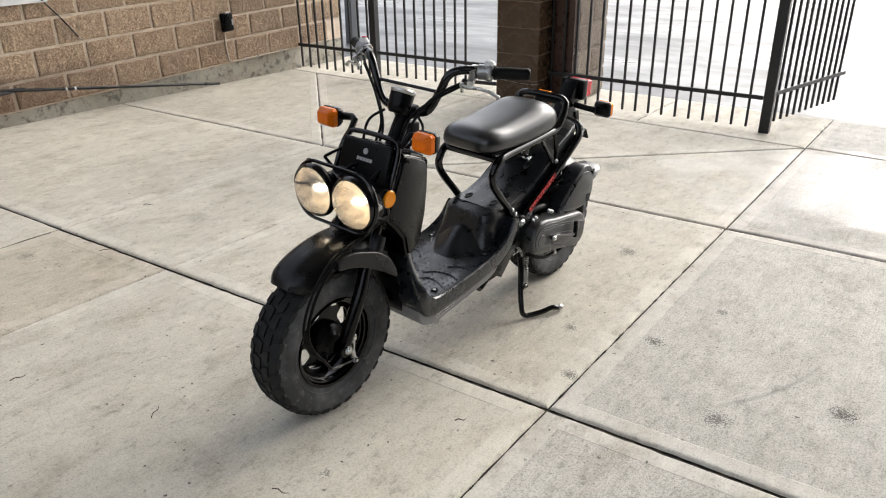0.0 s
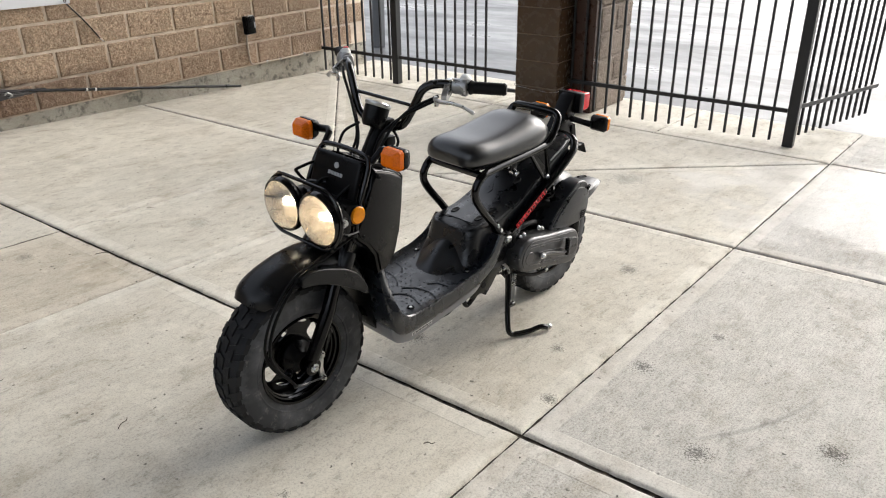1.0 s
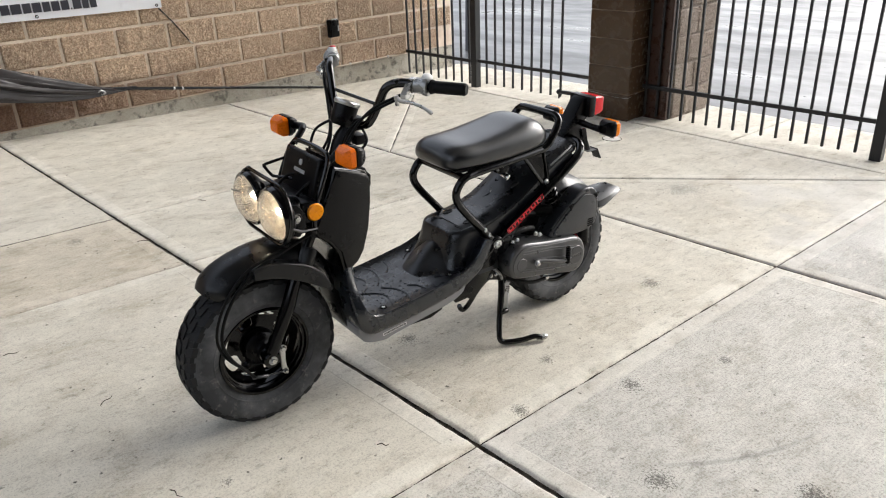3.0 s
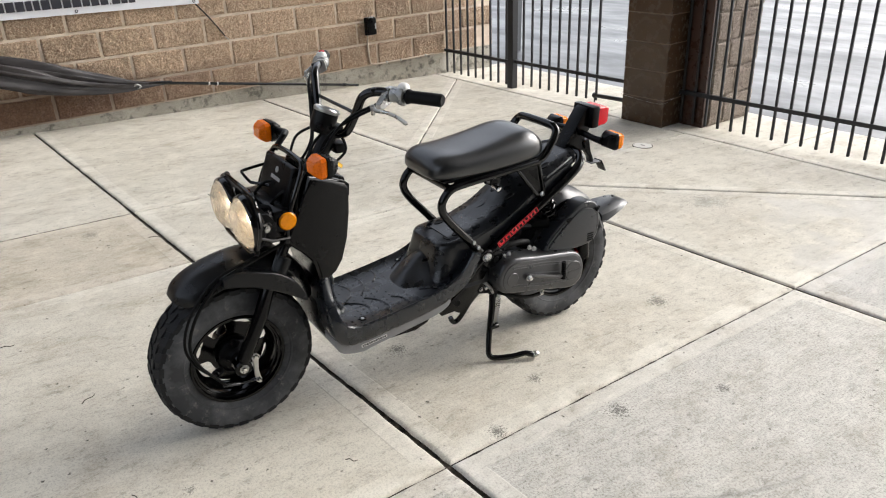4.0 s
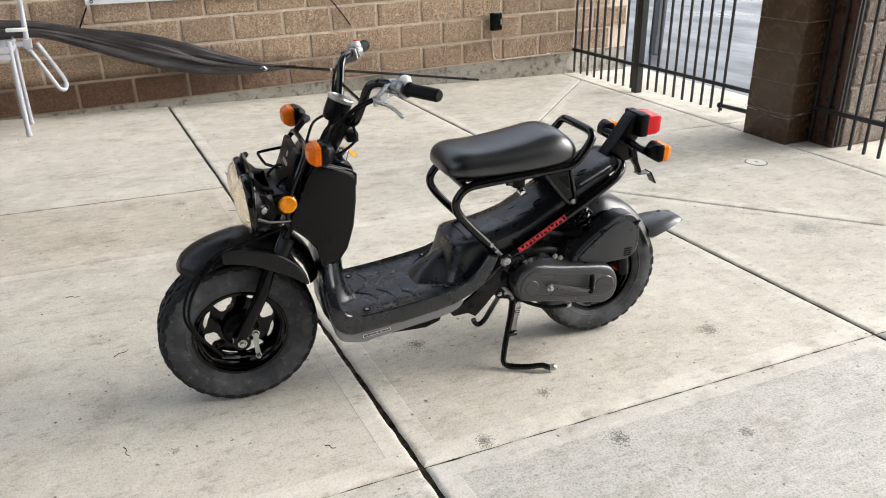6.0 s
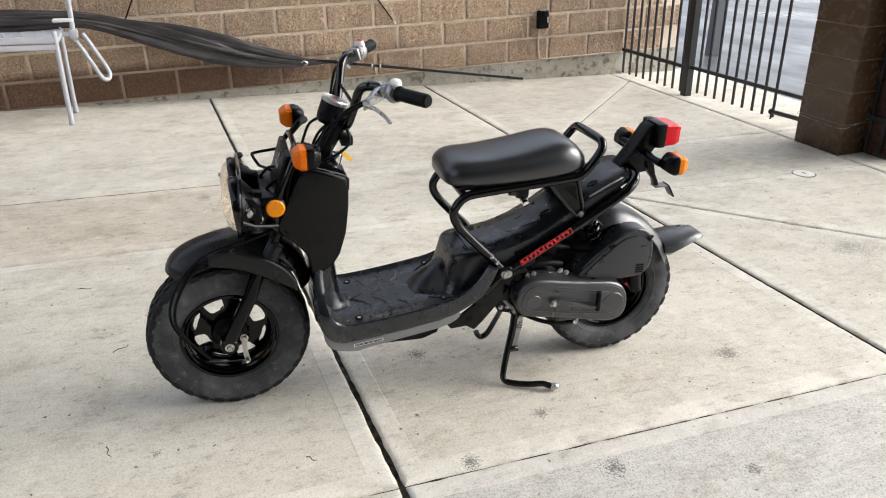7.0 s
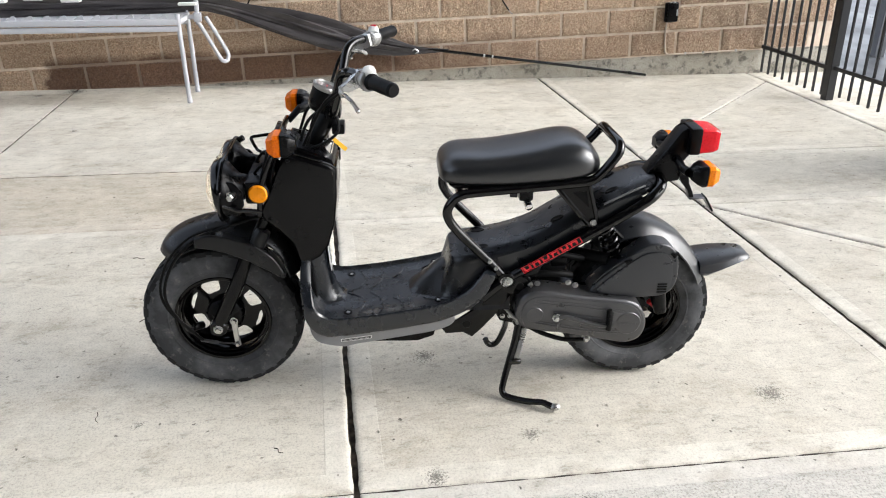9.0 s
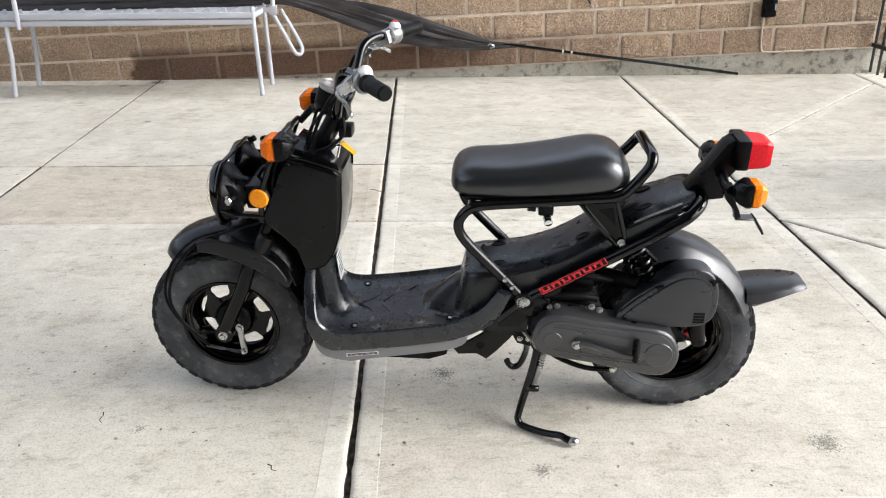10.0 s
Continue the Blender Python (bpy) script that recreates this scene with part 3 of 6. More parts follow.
def tyre_material(name, k):
    g = Net(mat(name, (0.02, 0.02, 0.02), 0.75))
    n = g.noise(9.0, 5, 0.65)
    c = g.mix(g.ramp(n, (0.42, 0.0), (0.68, 0.85)), (0.023 * k, 0.0242 * k, 0.0268 * k), (0.074 * k, 0.076 * k, 0.080 * k))
    c = g.mix(g.ramp(g.noise(38.0, 4, 0.7), (0.58, 0.0), (0.70, 0.6)), c, (0.115 * k, 0.110 * k, 0.102 * k))
    g.b.inputs["Specular IOR Level"].default_value = 0.32
    return g.finish(c, g.ramp(n, (0.3, 0.6), (0.7, 0.85)), g.bump(g.noise(300.0, 3), 0.2, 0.002))


M_TYRE = tyre_material("tyre_rubber", 1.6)
# tread uses the sidewall mix at a much darker scale
M_TREAD = tyre_material("dark_tread_rubber", 0.30)


def vinyl():
    g = Net(mat("black_seat_vinyl", (0.0052, 0.0062, 0.0080), 0.30))
    v = g.voronoi(420.0)
    g.b.inputs["Specular IOR Level"].default_value = 0.95
    return g.finish(None, g.ramp(g.noise(12.0, 4), (0.3, 0.29), (0.7, 0.33)), g.bump(v, 0.05, 0.0012))


M_SEAT = vinyl()


def glow(name, color, strength):
    m = mat(name, color, 0.3)
    b = m.node_tree.nodes["Principled BSDF"]
    b.inputs["Emission Color"].default_value = (*color, 1)
    b.inputs["Emission Strength"].default_value = strength
    return m


M_BULB = glow("lit_bulb", (1.0, 0.85, 0.64), 26.0)
M_REFLECTOR = painted("warm_reflector", (0.91, 0.82, 0.68), 0.26, 40.0, 0.0)
M_REFLECTOR.node_tree.nodes["Principled BSDF"].inputs["Metallic"].default_value = 0.9
refl = Net(M_REFLECTOR)
wv = refl.n("ShaderNodeTexWave", Scale=22.0)
wv.bands_direction = "Z"
refl.finish(None, None, refl.bump(wv.outputs[0], 0.5, 0.006))
M_LENS = mat("clear_lamp_lens", (0.97, 0.95, 0.91), 0.06)
lensn = Net(M_LENS)
lensn.b.inputs["Transmission Weight"].default_value = 0.90
lensn.b.inputs["IOR"].default_value = 1.18
wv = lensn.n("ShaderNodeTexWave", Scale=28.0)
wv.bands_direction = "Y"
lensn.finish(None, 0.27, lensn.bump(wv.outputs[0], 0.30, 0.003))

# ---- scooter ----
SC = pose(-0.585, -0.40, 0, 0, 0, -93.85) @ pose(0, 0, 0, -2.1)
scooter = tagged(empty("motor_scooter", SC), "black motor scooter with twin round headlights lit, on its side stand", "scooter")


def sp(name, bm, material, parent=None, label="", smooth=True):
    return part(name, bm, material, parent or scooter, label, smooth)


def both(fn):
    for s in (1, -1):
        fn(s)


def mir(points, s):
    return [(x, y * s, z) for x, y, z in points]


def rounded(outline):
    """A smooth closed outline through the given corners."""
    k = [(x, 0, z) for x, z in outline]
    return [(q.x, q.z) for q in spline(k[-2:] + k + k[:2], 3)[6:-6]]


def disc(c, r, y0, y1, w=0.003, steps=28):
    """A round piece with its axis across the scooter."""
    bm = lathe([(0, y0), (r - w, y0), (r, y0 + w), (r, y1 - w), (r - w, y1), (0, y1)], None, steps)
    bmesh.ops.transform(bm, matrix=Matrix.Translation((c[0], 0, c[1])) @ Matrix(((1, 0, 0, 0), (0, 0, 1, 0), (0, -1, 0, 0), (0, 0, 0, 1))), verts=bm.verts)
    return bm


ACROSS = Matrix(((1, 0, 0, 0), (0, 0, 1, 0), (0, -1, 0, 0), (0, 0, 0, 1)))


def bolt(c, y, r=0.009, h=0.008, parent=None, material=None):
    s = 1 if y > 0 else -1
    bm = lathe([(0, 0), (r, 0), (r, h * 0.6), (r * 0.8, h), (0, h)], None, 6)
    bm2 = lathe([(0, -0.001), (r * 1.35, -0.001), (r * 1.35, h * 0.25), (0, h * 0.25)], None, 14)
    join(bm, bm2)
    rot = ACROSS if s > 0 else Matrix.Scale(-1, 4, (0, 1, 0)) @ ACROSS
    bmesh.ops.transform(bm, matrix=Matrix.Translation((c[0], y, c[1])) @ rot, verts=bm.verts)
    return sp("bolt", bm, material or M_STEEL, parent, smooth=False)


# -- wheels --
def tyre_mesh(R, hw, rim_r):
    prof = [(rim_r - 0.004, hw * 0.70), (rim_r + 0.006, hw * 0.80), (rim_r + (R - rim_r) * 0.30, hw * 0.97), (rim_r + (R - rim_r) * 0.55, hw), (rim_r + (R - rim_r) * 0.8, hw * 0.93), (R - 0.0110, hw * 0.84), (R - 0.0085, hw * 0.5), (R - 0.0080, 0.0)]
    full = prof + [(r, -h) for r, h in prof[-2::-1]] + [(rim_r - 0.006, -hw * 0.6), (rim_r - 0.006, hw * 0.6)]
    bm = lathe(full, None, 56, close=True)
    ridge = lathe([(rim_r + 0.020, hw * 0.88), (rim_r + 0.023, hw * 0.945), (rim_r + 0.027, hw * 0.955), (rim_r + 0.030, hw * 0.94)], None, 56)
    join(bm, ridge)
    return bm


def lug_mesh(row, R, hw, lugs):
    """One tread block of the given row, at angle 0."""
    h0, h1, r0, dz = ((0.03, 0.47, R - 0.008, 0.0), (-0.47, -0.03, R - 0.008, 0.0), (0.53, 0.95, R - 0.008, 0.0085), (-0.95, -0.53, R - 0.008, 0.0085))[row]
    wide = 2 * math.pi / lugs * (0.74 if row < 2 else 0.66)
    skew = (0.25 if row % 2 else -0.25) * wide
    bm = bmesh.new()
    pts = []
    for rr, shrink in ((r0 - 0.009, 1.0), (r0 + 0.0048, 0.90)):
        for u, h in ((-0.5, h0), (0.5, h0), (0.5, h1), (-0.5, h1)):
            hh = (h0 + h1) / 2 + (h - (h0 + h1) / 2) * shrink
            q = rr - (dz if abs(h) > 0.8 else 0.0)
            a = u * wide * shrink + skew * (hh - (h0 + h1) / 2) * 3
            pts.append(bm.verts.new((q * math.cos(a), q * math.sin(a), hh * hw)))
    for f in ((4, 5, 6, 7), (0, 1, 5, 4), (1, 2, 6, 5), (2, 3, 7, 6), (3, 0, 4, 7)):
        bm.faces.new([pts[i] for i in f])
    return bm


def rim_disc(r_in, r_out, holes, hr0, hr1, half, thick):
    """A pressed wheel disc with rounded windows."""
    bm = bmesh.new()
    step = 2 * math.pi / holes
    n = 12
    for k in range(holes):
        a0 = k * step
        outer, inner = [], []
        def pol(r, a):
            return (r * math.cos(a), r * math.sin(a), 0.010 * (1 - (r - r_in) / (r_out - r_in)))
        for i in range(n):
            outer.append(pol(r_in, a0 - step / 2 + step * i / n))
        for i in range(4):
            outer.append(pol(r_in + (r_out - r_in) * i / 4, a0 + step / 2))
        for i in range(n):
            outer.append(pol(r_out, a0 + step / 2 - step * i / n))
        for i in range(4):
            outer.append(pol(r_out - (r_out - r_in) * i / 4, a0 - step / 2))
        m = len(outer)
        rc, rh = ((hr0 + hr1) / 2, (hr1 - hr0) / 2) if k % 2 == 0 else (0.102, 0.0055)
        for i in range(m):
            x, y, _ = outer[i]
            ra = math.hypot(x, y) - rc
            an = math.atan2(y, x) - a0
            an = (an + math.pi) % (2 * math.pi) - math.pi
            t = math.atan2(ra / rh, an / half)
            c, s_ = math.cos(t), math.sin(t)
            p = 0.55
            inner.append(pol(rc + rh * math.copysign(abs(s_) ** p, s_), a0 + half * math.copysign(abs(c) ** p, c)))
        vo, vi = [bm.verts.new(q) for q in outer], [bm.verts.new(q) for q in inner]
        for i in range(m):
            j = (i + 1) % m
            bm.faces.new((vo[i], vo[j], vi[j], vi[i]))
    bmesh.ops.remove_doubles(bm, verts=bm.verts, dist=0.0004)
    bmesh.ops.recalc_face_normals(bm, faces=bm.faces[:])
    bmesh.ops.solidify(bm, geom=bm.faces[:], thickness=thick)
    return bm


def wheel(name, x, z, R, hw, spin, label):
    m = Matrix.Translation((x, 0, z)) @ ACROSS @ pose(0, 0, 0, 0, 0, spin)
    rr = 0.138
    rim = lathe([(rr - 0.018, -hw * 0.62), (rr - 0.012, -hw * 0.80), (rr + 0.004, -hw * 0.86), (rr + 0.005, -hw * 0.78), (rr - 0.006, -hw * 0.70), (rr - 0.008, -hw * 0.4), (rr - 0.010, -hw * 0.3), (rr - 0.010, hw * 0.3), (rr - 0.008, hw * 0.4), (rr - 0.006, hw * 0.70), (rr + 0.005, hw * 0.78), (rr + 0.004, hw * 0.86), (rr - 0.003, hw * 0.84), (rr - 0.006, hw * 0.70), (rr - 0.011, hw * 0.66), (rr - 0.0125, hw * 0.50), (rr - 0.0165, hw * 0.46), (rr - 0.0175, hw * 0.2), (rr - 0.0165, -hw * 0.3), (rr - 0.013, -hw * 0.45)], None, 56, close=True)
    bmesh.ops.transform(rim, matrix=m, verts=rim.verts)
    w = sp(name, rim, M_GLOSS, None, label)
    t = tyre_mesh(R, hw, rr)
    for f in t.faces:
        f.material_index = int(f.calc_center_median().xy.length > R - 0.0165)
    bmesh.ops.transform(t, matrix=m, verts=t.verts)
    sp("tyre", t, (M_TYRE, M_TREAD), w, "knobbly black tyre dusted with grey dirt")
    lugs = 30
    for row in range(4):
        first = sp("tread_block", lug_mesh(row, R, hw, lugs), M_TREAD, w, smooth=False)
        for k in range(lugs):
            ob = first if k == 0 else new("tread_block", first.data)
            ob.parent = w
            ob.matrix_basis = m @ pose(0, 0, 0, 0, 0, 360 * (k + (0.0, 0.5, 0.3, 0.8)[row]) / lugs)
    d = rim_disc(0.040, rr - 0.015, 8, 0.070, 0.1105, 0.31, 0.004)
    bmesh.ops.transform(d, matrix=m @ pose(0, 0, -0.008), verts=d.verts)
    sp("wheel_disc", d, M_GLOSS, w, "pressed black steel disc with windows and slots")
    h = lathe([(0, 0.045), (0.022, 0.045), (0.026, 0.040), (0.036, 0.034), (0.050, 0.030), (0.056, 0.022), (0.056, -0.02), (0.03, -0.03), (0, -0.03)], m, 36)
    sp("hub", h, M_SATIN, w, "black brake drum hub")
    return w


wheel("front_wheel", -0.03, 0.236, 0.2415, 0.062, 25, "black steel front wheel")
wheel("rear_wheel", -1.283, 0.235, 0.236, 0.067, 40, "black steel rear wheel")

# -- fork --
def fork(s):
    leg = sp("fork_leg", tube(mir([(-0.215, 0.072, 0.62), (-0.165, 0.076, 0.53), (-0.150, 0.080, 0.50), (-0.125, 0.084, 0.455), (-0.10, 0.088, 0.39), (-0.035, 0.090, 0.262), (-0.024, 0.090, 0.238)], s), [0.016, 0.016, 0.017, 0.019, 0.0205, 0.0205, 0.019], 16), M_GLOSS, None, "black telescopic fork leg")
    sp("fork_collar", tube(mir([(-0.185, 0.084, 0.545), (-0.178, 0.085, 0.532), (-0.160, 0.086, 0.497), (-0.155, 0.086, 0.487)], s), [0.020, 0.0225, 0.0225, 0.021], 18), M_PANEL, leg)
    boss = disc((-0.026, 0.236), 0.026, 0.068 * s, 0.108 * s, 0.004) if s > 0 else disc((-0.026, 0.236), 0.026, -0.108, -0.068, 0.004)
    sp("axle_boss", boss, M_GLOSS, leg)
    bolt((-0.026, 0.236), 0.108 * s, 0.010, 0.010, leg)


both(fork)
sp("fork_crown", box(-0.245, -0.10, 0.575, -0.185, 0.10, 0.605, 0.012, 2), M_SATIN)
# brake arm and cable on the front drum
arm = sp("brake_arm", plate([(-0.063, 0.258), (-0.073, 0.258), (-0.078, 0.248), (-0.075, 0.205), (-0.080, 0.175), (-0.076, 0.163), (-0.066, 0.163), (-0.063, 0.180), (-0.060, 0.240)], 0.078, 0.086, 0.002), M_STEEL, None, "plated brake arm on the front drum")
bolt((-0.069, 0.250), 0.086, 0.009, 0.008, arm)
bolt((-0.072, 0.172), 0.086, 0.007, 0.012, arm)
sp("brake_rod", rod((-0.072, 0.086, 0.170), (0.0, 0.088, 0.180), 0.0026, 8), M_CAST, arm)
sp("cable_adjuster", rod((-0.015, 0.088, 0.178), (0.035, 0.090, 0.190), 0.005, 10, 0.0015), M_CAST, arm)
sp("speed_sensor", rod((0.028, 0.06, 0.225), (0.052, 0.085, 0.232), 0.012, 14, 0.003), M_SATIN)

# -- front mudguard --
def arch(profile, half, drop, t, tips=0.55, n=9, smooth=5, skirt=0.0):
    """A mudguard: a crowned strip along the (x, z) profile with rolled edges."""
    line = spline([(x, 0, z) for x, z in profile], smooth)
    secs = []
    N = len(line)
    for i, q in enumerate(line):
        d = (line[min(N - 1, i + 1)] - line[max(0, i - 1)]).normalized()
        up = Vector((d.z, 0, -d.x))
        if up.z < 0 and abs(up.z) > 0.3:
            up = -up
        f = i / (N - 1)
        w = half * (tips + (1 - tips) * min(1, math.sin(math.pi * min(0.5, f * 2.2)) if f < 0.3 else 1))
        outer = []
        for k in range(n):
            a = -1 + 2 * k / (n - 1)
            outer.append(q + Vector((0, a * w, 0)) - up * (drop + skirt * math.sin(math.pi * min(1, f / 0.62)) ** 0.8) * abs(a) ** 3.4)
        inner = [p - up * t for p in outer[::-1]]
        secs.append(outer + inner)
    return loft(secs)


mud = sp("front_mudguard", arch([(0.128, 0.466), (0.112, 0.493), (0.074, 0.521), (0.02, 0.543), (-0.05, 0.558), (-0.13, 0.558), (-0.20, 0.535), (-0.255, 0.475), (-0.278, 0.40)], 0.084, 0.032, 0.004, 0.74, 15, skirt=0.020), M_PANEL, None, "matt black plastic front mudguard")


def stay(s):
    line = [(0.004, 0.532), (-0.033, 0.542), (-0.075, 0.537), (-0.106, 0.528), (-0.145, 0.514), (-0.173, 0.498), (-0.203, 0.472), (-0.222, 0.444), (-0.236, 0.412), (-0.230, 0.402), (-0.212, 0.414), (-0.191, 0.428), (-0.160, 0.447), (-0.132, 0.463), (-0.100, 0.478), (-0.076, 0.488), (-0.030, 0.500), (0.004, 0.505)]
    pts = [(q.x, q.z) for q in spline([(x, 0, z) for x, z in line], 3)]
    y = sorted((0.072 * s, (0.112 if s > 0 else 0.084) * s))
    if s < 0:
        pts = [(x, z - 0.034) for x, z in pts]
    sp("mudguard_stay", plate(pts, y[0], y[1], 0.007, 3), M_PANEL, mud)


both(stay)

# -- headlights --
tilt = pose(0, 0, 0, 0, 90 + 5, 0)
lamps = sp("headlight_bracket", box(-0.20, -0.115, 0.635, -0.150, 0.115, 0.700, 0.01, 2), M_SATIN, None, "black bracket that carries the two headlights")
for y in (0.0795, -0.0795):
    m = Matrix.Translation((-0.085, y, 0.670)) @ tilt @ Matrix.Scale(1.20, 4)
    bowl = sp("headlight", lathe([(0.064, 0.004), (0.066, 0.0), (0.065, -0.012), (0.060, -0.020), (0.044, -0.032), (0.032, -0.042), (0.026, -0.060), (0, -0.062)], m, 40), M_SATIN, None, "round headlight with a black bowl, lit")
    sp("rim_ring", lathe([(0.0595, 0.005), (0.064, 0.007), (0.0668, 0.003), (0.0675, -0.006), (0.062, -0.006), (0.0595, 0.0)], m, 40, close=True), M_TUBE, bowl)
    sp("reflector", lathe([(0.0605, 0.001), (0.058, -0.010), (0.050, -0.024), (0.036, -0.036), (0.016, -0.044), (0.0, -0.045)], m, 40), M_REFLECTOR, bowl, "bright reflector")
    b = bmesh.new()
    bmesh.ops.create_uvsphere(b, u_segments=12, v_segments=8, radius=0.0075)
    bmesh.ops.transform(b, matrix=m @ pose(0.0, 0.0, -0.020), verts=b.verts)
    sp("bulb", b, M_BULB, bowl, "glowing halogen bulb")
    lens = sp("lens", lathe([(0.0, 0.031), (0.020, 0.0297), (0.038, 0.0250), (0.052, 0.0165), (0.0594, 0.006), (0.0590, 0.001), (0.050, 0.0135), (0.036, 0.022), (0.018, 0.0267), (0.0, 0.028)], m, 40), M_LENS, bowl, "clear ribbed glass lens")
    lens.visible_shadow = False
    if y < 0:
        b = box(-0.003, -0.030, -0.0008, 0.003, 0.015, 0.0012)
        bmesh.ops.transform(b, matrix=m @ pose(-0.030, 0.0, 0.0285, 0, 34, 12), verts=b.verts)
        sp("lens_mark", b, M_LENSMARK, bowl)
for s in (1, -1):
    pts = [(-0.098, 0.712), (-0.128, 0.706), (-0.150, 0.676), (-0.150, 0.640), (-0.128, 0.612), (-0.098, 0.622), (-0.112, 0.650), (-0.112, 0.690)]
    sp("lamp_cheek", plate(pts, *sorted((0.128 * s, 0.136 * s)), 0.003), M_SATIN, lamps)
# black guard hoop round both lamps
ring = []
for k in range(40):
    a = 2 * math.pi * k / 40
    c, s_ = math.cos(a), math.sin(a)
    ring.append((-0.092 - 0.09 * (s_ * 0.080), c * 0.085 + (0.0795 if c > 0 else -0.0795), 0.670 + s_ * 0.0855))
sp("lamp_hoop", tube(ring, 0.0055, 8, closed=True), M_TUBE, lamps)
for s in (1, -1):
    sp("hoop_stay", tube(mir([(-0.096, 0.153, 0.650), (-0.13, 0.140, 0.63), (-0.19, 0.115, 0.615)], s), 0.006, 8), M_TUBE, lamps)
    bolt((-0.118, 0.672), 0.146 * s, 0.010, 0.008, lamps)
    sp("adjuster", rod((-0.13, 0.10 * s, 0.672), (-0.118, 0.148 * s, 0.672), 0.014, 12, 0.003), M_SATIN, lamps)
sp("hoop_clip", rod((-0.100, -0.115, 0.738), (-0.114, -0.13, 0.744), 0.009, 10, 0.003), M_SATIN, lamps)
sp("hoop_clip", rod((-0.086, 0.11, 0.596), (-0.10, 0.12, 0.592), 0.009, 10, 0.003), M_SATIN, lamps)

# -- front cage, rack and badge panel --
cage = sp("front_cage", tube([(-0.185, 0.112, 0.60), (-0.195, 0.114, 0.68), (-0.228, 0.112, 0.765), (-0.246, 0.102, 0.802), (-0.252, 0.082, 0.815), (-0.254, 0.0, 0.819), (-0.252, -0.082, 0.815), (-0.246, -0.102, 0.802), (-0.228, -0.112, 0.765), (-0.195, -0.114, 0.68), (-0.185, -0.112, 0.60)], 0.0078, 10, 4), M_TUBE, None, "black tubular front cage")
sp("rack_loop", tube([(-0.236, -0.100, 0.766), (-0.152, -0.096, 0.757), (-0.145, -0.090, 0.750), (-0.158, -0.078, 0.728), (-0.168, -0.066, 0.724), (-0.232, 0.010, 0.720)], 0.0046, 8, 3), M_TUBE, cage, "thin wire rack over the headlights")
pm = pose(-0.204, 0, 0.745, 0, -18, 0)
b = box(-0.02, -0.098, -0.10, 0.0, 0.098, 0.065, 0.014, 3)
bmesh.ops.transform(b, matrix=pm, verts=b.verts)
badge = sp("badge_panel", b, M_SATIN, None, "gloss black panel behind the headlights")
for k in range(5):
    b = box(0.0, -0.005, -0.005, 0.0015, 0.005, 0.005)
    bmesh.ops.transform(b, matrix=pm @ pose(0.0005, 0.030 - 0.0125 * k, 0.010), verts=b.verts)
    sp("badge_bar", b, M_SILVERMARK, badge, "silver badge bar", False)
b = lathe([(0, 0.0), (0.009, 0.0), (0.009, 0.002), (0, 0.002)], pm @ pose(0.0, 0.004, 0.034, 0, 90, 0), 14)
sp("emblem", b, M_SILVERMARK, badge, "small silver emblem")

# -- leg shield body --
shell = [(-0.262, 0.782), (-0.330, 0.757), (-0.378, 0.735), (-0.395, 0.722), (-0.393, 0.640), (-0.383, 0.560), (-0.362, 0.494), (-0.338, 0.462), (-0.306, 0.446), (-0.280, 0.448), (-0.264, 0.512), (-0.232, 0.552), (-0.196, 0.584), (-0.184, 0.612), (-0.206, 0.652), (-0.240, 0.730)]
def taper(bm):
    """Narrows the leg shield towards its rear."""
    for v in bm.verts:
        v.co.y *= 1 - 0.24 * max(0, min(1, (-0.25 - v.co.x) / 0.16))
    return bm


b = taper(plate(shell, -0.112, 0.112, 0.014, 3))
body = sp("leg_shield", b, M_GLOSS, None, "gloss black box-shaped leg shield")


def side(s):
    pts = [(-0.268, 0.770), (-0.326, 0.748), (-0.372, 0.727), (-0.386, 0.715), (-0.384, 0.640), (-0.374, 0.562), (-0.354, 0.500), (-0.332, 0.471), (-0.305, 0.457), (-0.287, 0.459), (-0.272, 0.518), (-0.238, 0.561), (-0.202, 0.592), (-0.192, 0.612), (-0.213, 0.655), (-0.246, 0.735)]
    y = sorted((0.110 * s, 0.1165 * s))
    sp("side_panel", taper(plate(pts, y[0], y[1], 0.004, 2)), M_SHIELD, body)
    sp("edge_trim", tube(mir([(-0.290, 0.108, 0.776), (-0.335, 0.098, 0.758), (-0.378, 0.088, 0.738), (-0.395, 0.081, 0.723), (-0.394, 0.080, 0.690)], s), 0.0026, 8), M_TUBE, body, "gloss bead along the top edge")
    for x, z in ((-0.272, 0.758), (-0.212, 0.594)):
        bolt((x, z), 0.1165 * s, 0.004, 0.003, body, M_SATIN)
    rim = disc((-0.187, 0.668), 0.029, *sorted((0.098 * s, 0.119 * s)), 0.003)
    ref = sp("side_reflector", rim, M_SATIN, None, "round amber side reflector")
    sp("lens", disc((-0.187, 0.668), 0.026, *sorted((0.117 * s, 0.126 * s)), 0.004), M_AMBER, ref, "round amber lens")


both(side)
sp("dash_cover", plate([(-0.272, 0.790), (-0.335, 0.770), (-0.386, 0.744), (-0.390, 0.730), (-0.33, 0.745), (-0.27, 0.770)], -0.075, 0.075, 0.006), M_SATIN, body)
lock = sp("ignition_lock", rod((-0.365, 0.03, 0.745), (-0.375, 0.03, 0.785), 0.016, 16, 0.003), M_CHROME, None, "chromed ignition lock")
b = box(-0.024, -0.002, -0.006, 0.024, 0.0, 0.006, 0.0008)
bmesh.ops.transform(b, matrix=pose(-0.402, -0.004, 0.762, 20, -42, 0), verts=b.verts)
sp("key_tag", b, M_YELLOW, lock, "yellow key tag")
